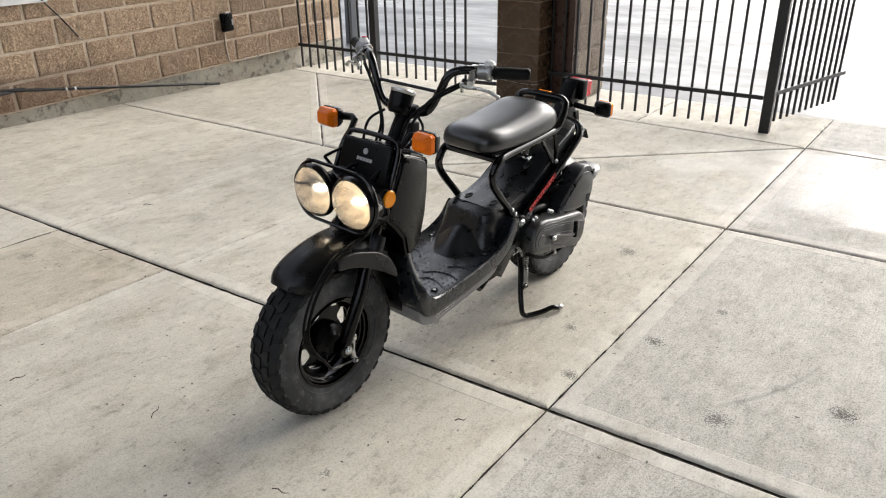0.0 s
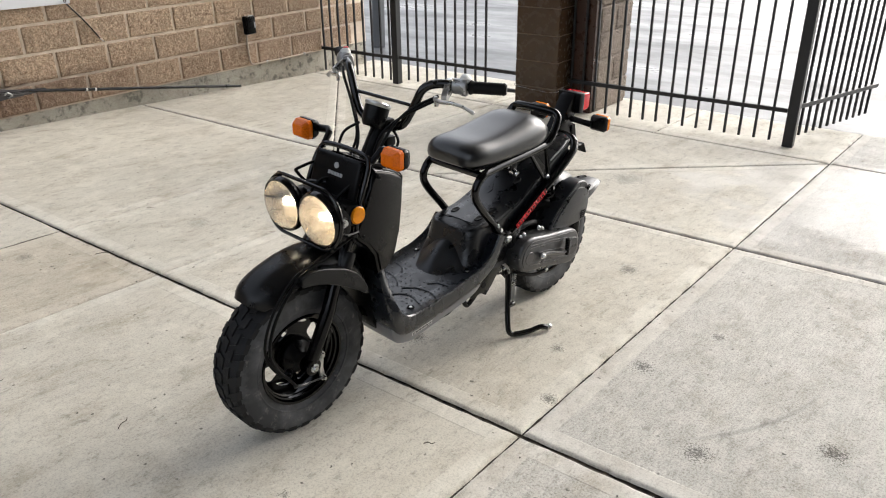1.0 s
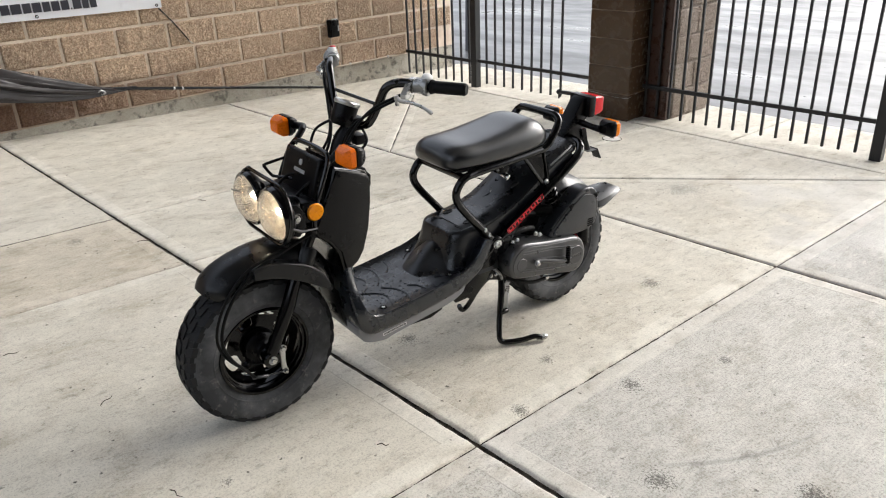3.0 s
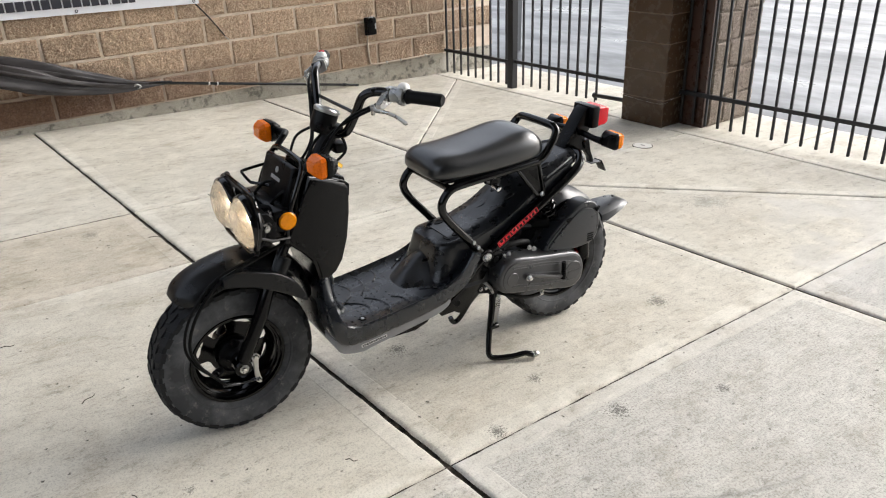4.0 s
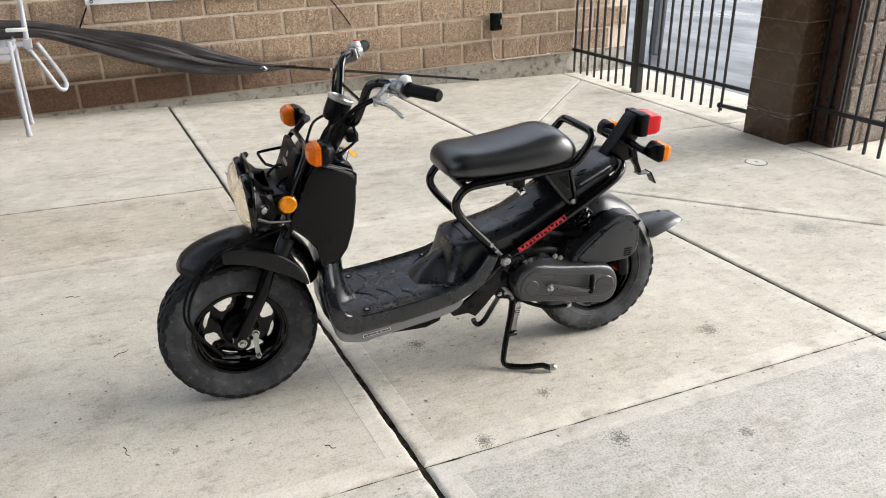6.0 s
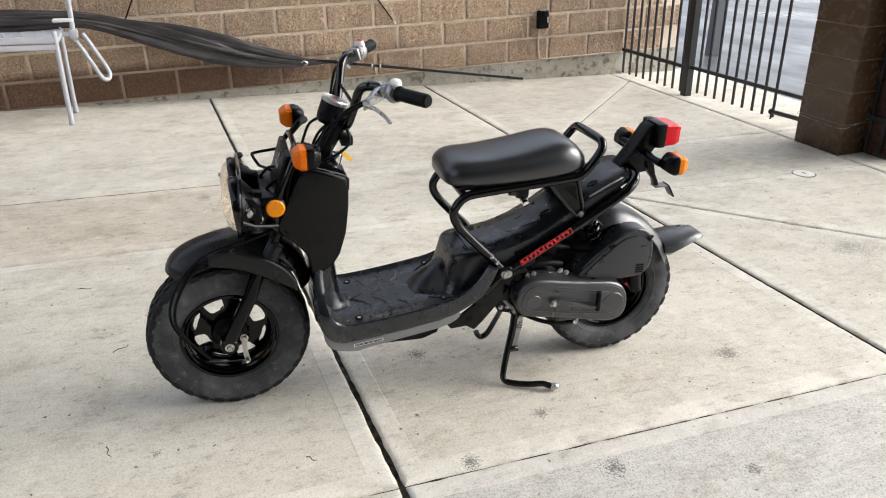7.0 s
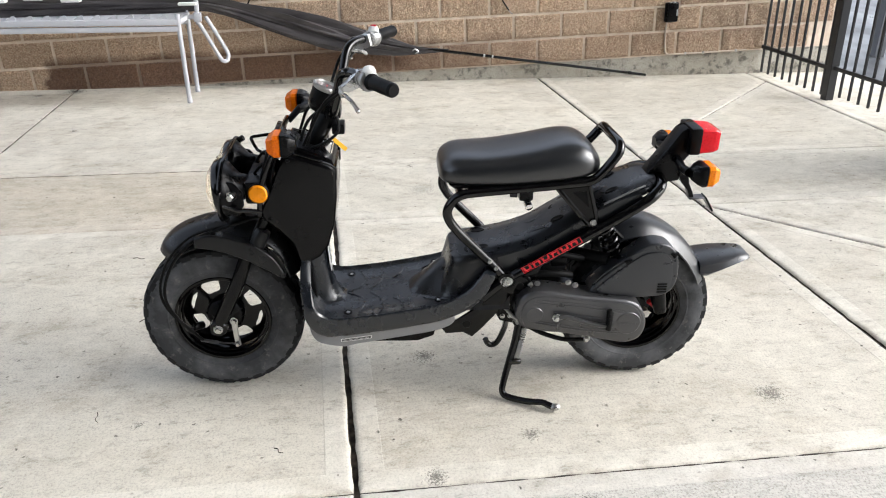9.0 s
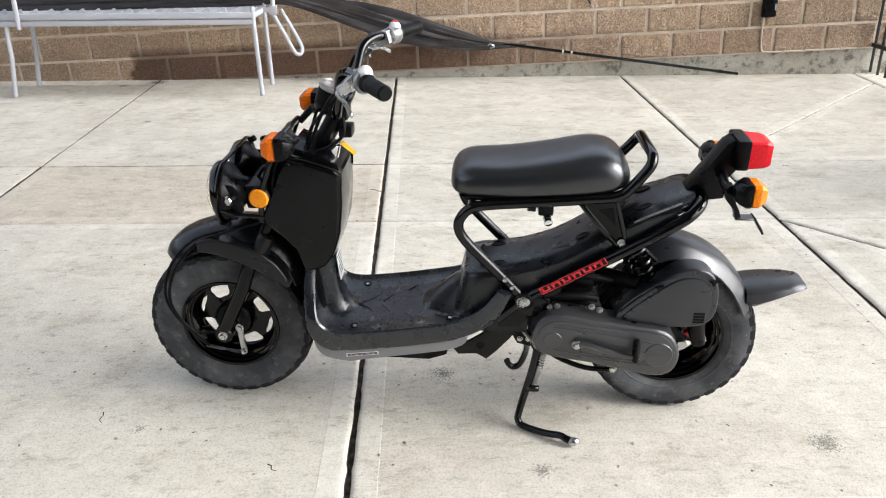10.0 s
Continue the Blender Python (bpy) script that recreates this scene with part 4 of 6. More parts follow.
sp("steering_lug", box(-0.42, -0.02, 0.80, -0.385, 0.03, 0.83, 0.006, 2), M_SATIN)

# -- front signals --
def signal(cx, cy, cz, face, s, label):
    """A square-faced indicator with a chamfered lens; face: +1 looks ahead, -1 behind."""
    secs = []
    for d, w, h in ((0.0, 0.030, 0.025), (0.003, 0.033, 0.028), (0.018, 0.033, 0.028), (0.033, 0.025, 0.019), (0.036, 0.021, 0.015)):
        ring = []
        for u, v in ((-1, -0.75), (-0.8, -1), (0.8, -1), (1, -0.75), (1, 0.75), (0.8, 1), (-0.8, 1), (-1, 0.75)):
            ring.append((cx + face * d, cy + u * w, cz + v * h))
        secs.append(ring)
    lens = loft(secs)
    secs = []
    for d, w, h in ((0.0, 0.034, 0.029), (-0.010, 0.034, 0.029), (-0.024, 0.028, 0.023), (-0.036, 0.017, 0.014)):
        secs.append([(cx + face * d, cy + u * w, cz + v * h) for u, v in ((-1, -0.75), (-0.8, -1), (0.8, -1), (1, -0.75), (1, 0.75), (0.8, 1), (-0.8, 1), (-1, 0.75))])
    hous = sp("turn_signal", loft(secs), M_SATIN, None, label)
    sp("lens", lens, M_ORANGE if face > 0 else M_REARAMBER, hous, "orange lens", False)
    return hous


for s in (1, -1):
    h = signal(-0.272, 0.183 if s > 0 else -0.203, 0.830, 1, s, "front turn signal with an orange lens on a black stalk")
    sp("stalk", tube(mir([(-0.290, 0.168 if s > 0 else 0.192, 0.831), (-0.302, 0.14, 0.834), (-0.285, 0.112, 0.834), (-0.252, 0.104, 0.800)], s), [0.012, 0.012, 0.010, 0.009], 10), M_SATIN, h)

# -- steering stem, meter and bars --
sp("steering_stem", tube([(-0.29, 0, 0.70), (-0.385, 0, 0.862)], 0.024, 16), M_SATIN)
sp("bar_clamp", box(-0.412, -0.035, 0.845, -0.372, 0.035, 0.885, 0.008, 2), M_SATIN)
mm = Matrix.Translation((-0.352, 0.0, 0.862)) @ pose(0, 0, 0, 0, -22, 0) @ Matrix.Diagonal((1.06, 1.06, 1.12, 1))
meter = sp("speedometer", lathe([(0, 0.0), (0.026, 0.0), (0.032, 0.008), (0.034, 0.02), (0.0345, 0.058), (0.0, 0.058)], mm, 36), M_SATIN, None, "small round speedometer in a black can")
sp("bezel", lathe([(0.0345, 0.054), (0.0365, 0.057), (0.0365, 0.063), (0.033, 0.066), (0.031, 0.062), (0.031, 0.056)], mm, 36, close=True), M_STEEL, meter, "plated bezel")
sp("dial", lathe([(0, 0.0595), (0.031, 0.0595), (0.031, 0.0585), (0, 0.0585)], mm, 36), M_DIAL, meter, "dark dial")
b = box(-0.001, -0.018, 0.060, 0.0015, 0.002, 0.0608)
bmesh.ops.transform(b, matrix=mm, verts=b.verts)
sp("needle", b, M_RED, meter, "red needle", False)
HB = [(-0.392, 0.0, 0.866), (-0.392, 0.045, 0.866), (-0.398, 0.078, 0.880), (-0.413, 0.104, 0.940), (-0.424, 0.120, 0.984), (-0.446, 0.142, 1.000), (-0.478, 0.180, 1.001), (-0.515, 0.240, 0.997), (-0.552, 0.300, 0.998)]
def bar_y(y, s):
    """The bars sit a little off the middle."""
    k = max(0.0, min(1.0, (y - 0.045) / 0.105))
    return s * (y + 0.045 * k) - 0.030 * k


def on_bar(points, s):
    return [(x, bar_y(y, s), z) for x, y, z in points]


XB = 0.110
bar = sp("handlebar", tube(on_bar(HB[:0:-1], -1) + on_bar(HB, 1), 0.0125, 12, 3), M_TUBE, None, "black tubular handlebar")
sp("crossbar", rod((-0.414, bar_y(XB, 1), 0.934), (-0.414, bar_y(XB, -1), 0.934), 0.0052, 10), M_TUBE, bar, "thin black brace between the bars")


def grip(s):
    e = Vector((-0.557, bar_y(0.308, s), 0.998))
    a = Vector((-0.502, bar_y(0.218, s), 0.997))
    d = (e - a).normalized()
    prof, rad = [], []
    for k in range(26):
        f = k / 25
        prof.append(a + (e - a) * f)
        rad.append(0.0165 + (0.0012 if k % 2 else 0.0) + (0.003 if k in (1, 2) else 0) - (0.004 if k == 25 else 0))
    g = sp("grip", tube(prof, rad, 18), M_RUBBER, bar, "ribbed black rubber grip")
    sw = Matrix.Translation((-0.490, bar_y(0.196, s), 0.997)) @ pose(0, 0, 0, 0, 0, 25 * s)
    b = lathe([(0, -0.021), (0.018, -0.021), (0.022, -0.017), (0.0225, 0.004), (0.0255, 0.008), (0.0265, 0.018), (0.024, 0.023), (0.0, 0.023)], pose(0, 0, 0, -90 * s), 28)
    bmesh.ops.transform(b, matrix=sw, verts=b.verts)
    h = sp("switch_housing", b, M_SILVER, bar, "silver switch housing")
    b = lathe([(0, 0.021), (0.008, 0.020), (0.014, 0.016), (0.0165, 0.008), (0.0165, 0.0), (0, 0.0)], pose(-0.004, 0.012 * s, 0.014, -22 * s, 12, 0), 24)
    bmesh.ops.transform(b, matrix=sw, verts=b.verts)
    sp("switch_cap", b, M_WHITE, bar, "pale rounded switch cap")
    if s < 0:
        b = box(-0.012, -0.018, 0.030, 0.004, -0.008, 0.0375, 0.002)
        bmesh.ops.transform(b, matrix=sw, verts=b.verts)
        sp("kill_switch", b, M_RED, bar, "small red switch")
    else:
        b = box(-0.032, -0.006, -0.016, -0.018, 0.008, -0.006, 0.002)
        bmesh.ops.transform(b, matrix=sw, verts=b.verts)
        sp("thumb_button", b, M_WHITE, bar, "pale thumb button")
    b = loft([[(x, y * k, z) for x, z in ((-0.019, -0.014), (0.0, -0.023), (0.036, -0.034), (0.052, -0.030), (0.053, -0.018), (0.036, -0.010), (0.020, 0.006), (0.010, 0.018), (-0.010, 0.019))] for y, k in ((-0.009, s), (0.0, s), (0.008, s))])
    bevel(b, 0.003, 2)
    bmesh.ops.transform(b, matrix=sw @ pose(0, -0.030 * s, 0), verts=b.verts)
    sp("lever_bracket", b, M_STEEL, bar, "silver cast lever bracket", False)
    sp("lever_pin", rod((-0.427, bar_y(0.164, s), 0.972), (-0.430, bar_y(0.164, s), 0.944), 0.006, 10, 0.001), M_STEEL, bar)
    sp("brake_lever", tube(on_bar([(-0.430, 0.158, 0.964), (-0.428, 0.182, 0.960), (-0.440, 0.206, 0.960), (-0.454, 0.232, 0.955), (-0.466, 0.252, 0.945), (-0.471, 0.262, 0.939), (-0.473, 0.266, 0.936)], s), [0.008, 0.007, 0.0062, 0.006, 0.006, 0.0075, 0.004], 10, 2, flat=0.8), M_STEEL, bar, "polished brake lever")
    sp("mirror_boss", rod((-0.446, bar_y(0.146, s), 0.995), (-0.440, bar_y(0.146, s), 1.012), 0.008, 10, 0.002), M_SATIN, bar)


both(grip)

# -- cables --
CABLES = [
    [(-0.430, 0.170, 0.958), (-0.385, 0.10, 0.91), (-0.345, 0.055, 0.86), (-0.325, 0.04, 0.80), (-0.31, 0.05, 0.74)],
    [(-0.445, 0.172, 0.970), (-0.395, 0.115, 0.93), (-0.36, 0.08, 0.88), (-0.33, 0.06, 0.82), (-0.30, 0.045, 0.76)],
    [(-0.440, -0.225, 0.965), (-0.405, -0.165, 0.935), (-0.375, -0.095, 0.87), (-0.34, -0.05, 0.80), (-0.30, -0.06, 0.72)],
    [(-0.447, -0.235, 0.985), (-0.405, -0.180, 0.965), (-0.378, -0.115, 0.90), (-0.350, -0.065, 0.82), (-0.29, -0.05, 0.75)],
    [(-0.36, 0.01, 0.868), (-0.325, 0.015, 0.84), (-0.305, 0.02, 0.80), (-0.295, 0.02, 0.75)],
    [(-0.40, 0.03, 0.86), (-0.405, 0.055, 0.82), (-0.37, 0.06, 0.79), (-0.33, 0.05, 0.77)],
    [(-0.34, -0.04, 0.87), (-0.31, -0.075, 0.84), (-0.29, -0.08, 0.79), (-0.27, -0.06, 0.74)],
    [(-0.255, 0.10, 0.800), (-0.225, 0.11, 0.76), (-0.205, 0.112, 0.70), (-0.215, 0.10, 0.64)],
    [(-0.262, 0.095, 0.800), (-0.235, 0.10, 0.75), (-0.222, 0.105, 0.69), (-0.23, 0.10, 0.63)],
    [(-0.17, 0.05, 0.70), (-0.20, 0.07, 0.735), (-0.235, 0.08, 0.74)],
    [(-0.16, -0.05, 0.70), (-0.19, -0.03, 0.735), (-0.235, 0.0, 0.73)],
]
for c in CABLES:
    sp("cable", tube(c, 0.0042, 8, 5), M_RUBBER)
BRAKE = [(-0.21, 0.09, 0.60), (-0.125, 0.096, 0.575), (-0.048, 0.096, 0.548), (0.010, 0.096, 0.520), (0.070, 0.098, 0.460), (0.105, 0.098, 0.390), (0.112, 0.098, 0.330), (0.090, 0.098, 0.275), (0.060, 0.098, 0.235), (0.028, 0.09, 0.190)]
sp("cable", tube(BRAKE, 0.0048, 8, 5), M_RUBBER, None, "black front brake cable looping ahead of the fork")
sp("cable", tube([(x + (0.012 if 3 <= i <= 7 else 0.0), y - 0.004, z + (0.008 if 1 < i < 8 else 0)) for i, (x, y, z) in enumerate(BRAKE[:-1])] + [(0.045, 0.078, 0.228)], 0.0042, 8, 5), M_RUBBER)
sp("cable_clip", rod((-0.048, 0.085, 0.545), (-0.048, 0.102, 0.545), 0.007, 10, 0.002), M_SATIN)

# -- floorboard --
inner = [(-0.316, 0.508), (-0.303, 0.455), (-0.300, 0.400), (-0.304, 0.348), (-0.324, 0.306), (-0.370, 0.287), (-0.470, 0.293), (-0.590, 0.310), (-0.690, 0.330), (-0.760, 0.365), (-0.808, 0.425)]
outer = [(-0.300, 0.512), (-0.284, 0.470), (-0.277, 0.405), (-0.279, 0.336), (-0.296, 0.268), (-0.345, 0.230), (-0.470, 0.240), (-0.590, 0.257), (-0.706, 0.283), (-0.792, 0.335), (-0.836, 0.415)]
ins = spline([(x, 0, z) for x, z in inner], 4)
outs = spline([(x, 0, z) for x, z in outer], 4)
secs = []
for i, (p, q) in enumerate(zip(ins, outs)):
    f = i / (len(ins) - 1)
    w = 0.082 + 0.083 * min(1, f * 2.9) ** 1.15 - 0.012 * max(0, f - 0.75) * 4
    ring = []
    top = [(-1.0, 0.006), (-0.965, 0.0095), (-0.92, 0.006), (-0.86, 0.0), (-0.5, 0.0), (-0.25, 0.0), (0, 0.0), (0.25, 0.0), (0.5, 0.0), (0.86, 0.0), (0.92, 0.006), (0.965, 0.0095), (1.0, 0.006)]
    n = (p - q).normalized()
    for u, h in top:
        ring.append(p + n * h + Vector((0, u * w, 0)))
    for u, k in ((1.012, 0.80), (1.010, 0.36), (0.990, 0.14), (0.945, 0.03), (0.80, 0.0), (0, 0.0), (-0.80, 0.0), (-0.945, 0.03), (-0.990, 0.14), (-1.010, 0.36), (-1.012, 0.80)):
        ring.append(q + (p - q) * k + Vector((0, u * w, 0)))
    secs.append(ring)
boards = sp("floorboard", loft(secs), M_GREYPLASTIC, None, "charcoal plastic step-through floorboard with raised studs")


def deck_z(x):
    for a, c in zip(ins, ins[1:]):
        if min(a.x, c.x) <= x <= max(a.x, c.x) and a.z < 0.36 and c.z < 0.36:
            t = (x - a.x) / (c.x - a.x)
            return a.z + (c.z - a.z) * t
    return 0.3


studs = bmesh.new()
for ix in range(15):
    for iy in range(-6, 7):
        x, y = -0.375 - ix * 0.021, iy * 0.022
        if -0.60 < x < -0.355 and not (x < -0.56 and abs(y) < 0.06) and (ix + iy) % 4 and abs(y) < 0.135:
            join(studs, lathe([(0.0038, -0.001), (0.0034, 0.0009), (0.0018, 0.0015), (0, 0.0017)], Matrix.Translation((x, y, deck_z(x))), 8))
sp("studs", studs, M_GREYPLASTIC, boards, "raised round studs")
for pts in ([(-0.40, 0.0), (-0.44, 0.03), (-0.455, 0.07), (-0.44, 0.12)], [(-0.47, 0.01), (-0.50, 0.05), (-0.51, 0.10), (-0.50, 0.135)], [(-0.54, 0.06), (-0.565, 0.09), (-0.57, 0.13)], [(-0.63, 0.09), (-0.66, 0.11), (-0.70, 0.13)]):
    for s in (1, -1):
        sp("ridge", tube([(x, y * s, deck_z(x) + 0.0005) for x, y in pts], 0.0028, 6, 4), M_GREYPLASTIC, boards)
for x, y in ((-0.408, 0.115), (-0.408, -0.115), (-0.672, 0.12), (-0.672, -0.12)):
    r = sp("screw_recess", lathe([(0.0125, 0.0005), (0.0115, 0.003), (0.0075, 0.001), (0.0075, 0.0008), (0, 0.0008)], Matrix.Translation((x, y, deck_z(x))), 20), M_RUBBER, boards)
    sp("screw", lathe([(0.006, 0.001), (0.0055, 0.003), (0, 0.0034)], Matrix.Translation((x, y, deck_z(x))), 6), M_STEEL, boards)
# upright channel on the riser
secs = []
for z, xr, w in ((0.508, -0.346, 0.036), (0.450, -0.350, 0.037), (0.400, -0.356, 0.038), (0.355, -0.363, 0.040), (0.325, -0.371, 0.043), (0.305, -0.381, 0.047), (0.293, -0.391, 0.052), (0.287, -0.400, 0.057), (0.285, -0.406, 0.061)):
    secs.append([(-0.296 + (xr + 0.296) * max(0, math.sin(a)) ** 0.6, w * math.copysign(abs(math.cos(a)) ** 0.75, math.cos(a)) * (1 + 0.25 * (1 - math.sin(a))), z) for a in (math.pi * k / 14 for k in range(15))])
b = loft(secs, False)
sp("riser_tunnel", b, M_GREYPLASTIC, boards)
lab = sp("warning_label", plate([(-0.3515, 0.458), (-0.3555, 0.402), (-0.3585, 0.380), (-0.3593, 0.380), (-0.3563, 0.402), (-0.3523, 0.458)], -0.026, 0.026), M_WHITE, boards, "white label with grey print lines", False)
for k in range(6):
    z = 0.450 - 0.0105 * k
    x = -0.3524 - (0.458 - z) * 0.082
    sp("print_line", box(x - 0.0006, -0.021, z - 0.0022, x, 0.021 - 0.006 * (k % 3), z + 0.0012), M_LENSMARK, lab, "", False)
sp("inner_guard", plate([(-0.283, 0.46), (-0.276, 0.36), (-0.282, 0.27), (-0.300, 0.235), (-0.325, 0.235), (-0.31, 0.40), (-0.30, 0.46)], -0.075, 0.075, 0.006), M_SATIN, boards)
# battery hump
secs = []
for z, xf, w, r in ((0.296, -0.650, 0.134, 0.055), (0.330, -0.672, 0.124, 0.055), (0.370, -0.689, 0.115, 0.052), (0.415, -0.700, 0.108, 0.048), (0.438, -0.705, 0.105, 0.046), (0.447, -0.709, 0.101, 0.043), (0.451, -0.717, 0.094, 0.038)):
    ring = [(-0.880, -w, z)]
    for side in (-1, 1):
        for k in range(9):
            a = math.pi / 2 * k / 8
            c, s_ = (math.sin(a), math.cos(a)) if side < 0 else (math.cos(a), math.sin(a))
            ring.append((xf - r + r * c, side * (w - r + r * s_), z))
    ring.append((-0.880, w, z))
    lift = 0.016 if z > 0.43 else 0.0
    secs.append([(x, y, zz + lift * max(0, (-0.72 - x) / 0.16)) for x, y, zz in ring])
hb = sp("battery_box", loft(secs), M_DECK, None, "charcoal plastic battery box behind the floorboard")
for y in (0.052, -0.052):
    sp("strap_hole", lathe([(0.013, 0.0), (0.012, 0.0016), (0, 0.0016)], Matrix.Translation((-0.762, y, 0.4545)) @ pose(0, 0, 0, 0, -3, 0) @ Matrix.Diagonal((1.0, 1.5, 1, 1)), 18), M_RUBBER, hb)
sp("lid_ridge", tube([(-0.735, -0.078, 0.4512), (-0.728, 0.0, 0.4503), (-0.735, 0.078, 0.4512), (-0.785, 0.084, 0.4568), (-0.835, 0.084, 0.4630)], 0.0022, 6, 4), M_GREYPLASTIC, hb)
secs = []
for k in range(9):
    f = k / 8
    x = -0.585 - 0.150 * f
    h = 0.002 + 0.058 * (f * f * (3 - 2 * f)) + 0.030 * math.sin(math.pi * f) ** 0.8
    w = 0.046 + 0.062 * f ** 1.3
    z0 = deck_z(max(x, -0.69)) - 0.004
    secs.append([(x, -1.45 * w * u, z0 + h * (0.5 + 0.5 * math.cos(math.pi * u)) ** 0.75) for u in (-1 + j / 10 for j in range(21))])
sp("tunnel_bump", loft(secs, False), M_DECK, boards)

# -- belly pan --
pan = [(-0.296, 0.262), (-0.302, 0.230), (-0.326, 0.202), (-0.392, 0.188), (-0.430, 0.196), (-0.560, 0.217), (-0.665, 0.236), (-0.715, 0.262), (-0.70, 0.290), (-0.55, 0.272), (-0.36, 0.252)]
bel = sp("belly_pan", plate([(q.x, q.z) for q in spline([(x, 0, z) for x, z in pan], 3)], -0.1463, 0.1463, 0.010, 3), M_BELLY, None, "grey plastic pan under the floorboard")
sp("lower_pan", plate([(-0.395, 0.195), (-0.43, 0.174), (-0.610, 0.170), (-0.660, 0.188), (-0.672, 0.235), (-0.55, 0.23), (-0.41, 0.21)], -0.10, 0.10, 0.008, 2), M_SATIN, bel)
st = sp("sticker", plate([(-0.385, 0.216), (-0.385, 0.206), (-0.475, 0.217), (-0.475, 0.227)], 0.1463, 0.1470), M_WHITE, bel, "small black label with a white border", False)
sp("label_field", plate([(-0.388, 0.2147), (-0.388, 0.2082), (-0.472, 0.2185), (-0.472, 0.2248)], 0.1470, 0.1474), M_LENSMARK, st, "", False)
for k in range(5):
    x = -0.392 - 0.016 * k
    sp("label_bar", plate([(x, 0.2130 + 0.00192 * k), (x, 0.2110 + 0.00192 * k), (x - 0.010, 0.2122 + 0.00192 * k), (x - 0.010, 0.2142 + 0.00192 * k)], 0.1474, 0.1477), M_SILVERMARK, st, "", False)


def bracket(s):
    y = sorted((0.118 * s, 0.130 * s))
    pts = [(-0.680, 0.232), (-0.730, 0.262), (-0.790, 0.305), (-0.842, 0.360), (-0.862, 0.405), (-0.885, 0.395), (-0.880, 0.340), (-0.835, 0.270), (-0.800, 0.228), (-0.772, 0.200), (-0.744, 0.217), (-0.694, 0.214)]
    br = sp("frame_bracket", plate(pts, y[0], y[1], 0.004, 2), M_GLOSS)
    sp("hole_rim", disc((-0.755, 0.246), 0.012, *sorted((0.129 * s, 0.1315 * s)), 0.001), M_RUBBER, br)
    pv = sp("pivot_plate", plate(rounded([(-0.842, 0.402), (-0.862, 0.416), (-0.892, 0.410), (-0.928, 0.394), (-0.930, 0.362), (-0.905, 0.348), (-0.872, 0.352), (-0.848, 0.376)]), *sorted((0.130 * s, 0.137 * s)), 0.002), M_GLOSS, br)
    sp("plate_hole", disc((-0.906, 0.373), 0.012, *sorted((0.136 * s, 0.1385 * s)), 0.001), M_RUBBER, pv)
    bolt((-0.865, 0.391), 0.137 * s, 0.012, 0.008, br)


both(bracket)

# -- main frame --
def rail(s):
    r = sp("frame_rail", tube(mir([(-0.800, 0.122, 0.330), (-0.850, 0.124, 0.378), (-0.920, 0.124, 0.424), (-1.104, 0.124, 0.534), (-1.225, 0.122, 0.610), (-1.272, 0.112, 0.641), (-1.302, 0.074, 0.659), (-1.310, 0.0, 0.664)], s), 0.0155, 14, 5), M_TUBE, None, "gloss black main frame rail")
    bolt((-0.872, 0.392), 0.138 * s, 0.009, 0.008, r)
    sp("pivot_collar", disc((-0.872, 0.392), 0.024, *sorted((0.115 * s, 0.139 * s)), 0.004), M_SATIN, r)
    sp("gusset_hole", disc((-0.925, 0.388), 0.013, *sorted((0.120 * s, 0.132 * s)), 0.002), M_RUBBER, r)


both(rail)
sp("frame_gusset", plate([(-0.855, 0.375), (-0.91, 0.425), (-0.975, 0.455), (-0.955, 0.40), (-0.905, 0.345)], 0.117, 0.127, 0.003), M_GLOSS)
dm = Matrix.Translation((-0.990, 0.1395, 0.4745)) @ pose(0, 0, 0, 0, 30.9, 0)
b = box(-0.094, 0.0, -0.0105, 0.094, 0.0012, 0.0105)
bmesh.ops.transform(b, matrix=dm, verts=b.verts)
dec = sp("frame_decal", b, M_GLOSS, None, "red decal shapes on the frame rail", False)
shapes = [(-0.094, -0.0105, 0.094, -0.0088), (-0.094, 0.0088, 0.094, 0.0105), (-0.094, -0.0105, -0.0915, 0.0105), (0.0915, -0.0105, 0.094, 0.0105)]
for k in range(6):
    x = 0.066 - 0.0296 * k
    shapes += [(x, -0.0065, x + 0.006, 0.0065), (x + 0.017, -0.0065, x + 0.0225, 0.0065), (x + 0.006, 0.0025 if k % 2 else -0.0065, x + 0.017, 0.0065 if k % 2 else -0.0025), (x + 0.0225, 0.0035, x + 0.026, 0.0065)]
for x0, z0, x1, z1 in shapes:
    b = box(x0, 0.0011, z0, x1, 0.0018, z1)
    bmesh.ops.transform(b, matrix=dm, verts=b.verts)
    sp("decal_shape", b, M_RED, dec, "", False)

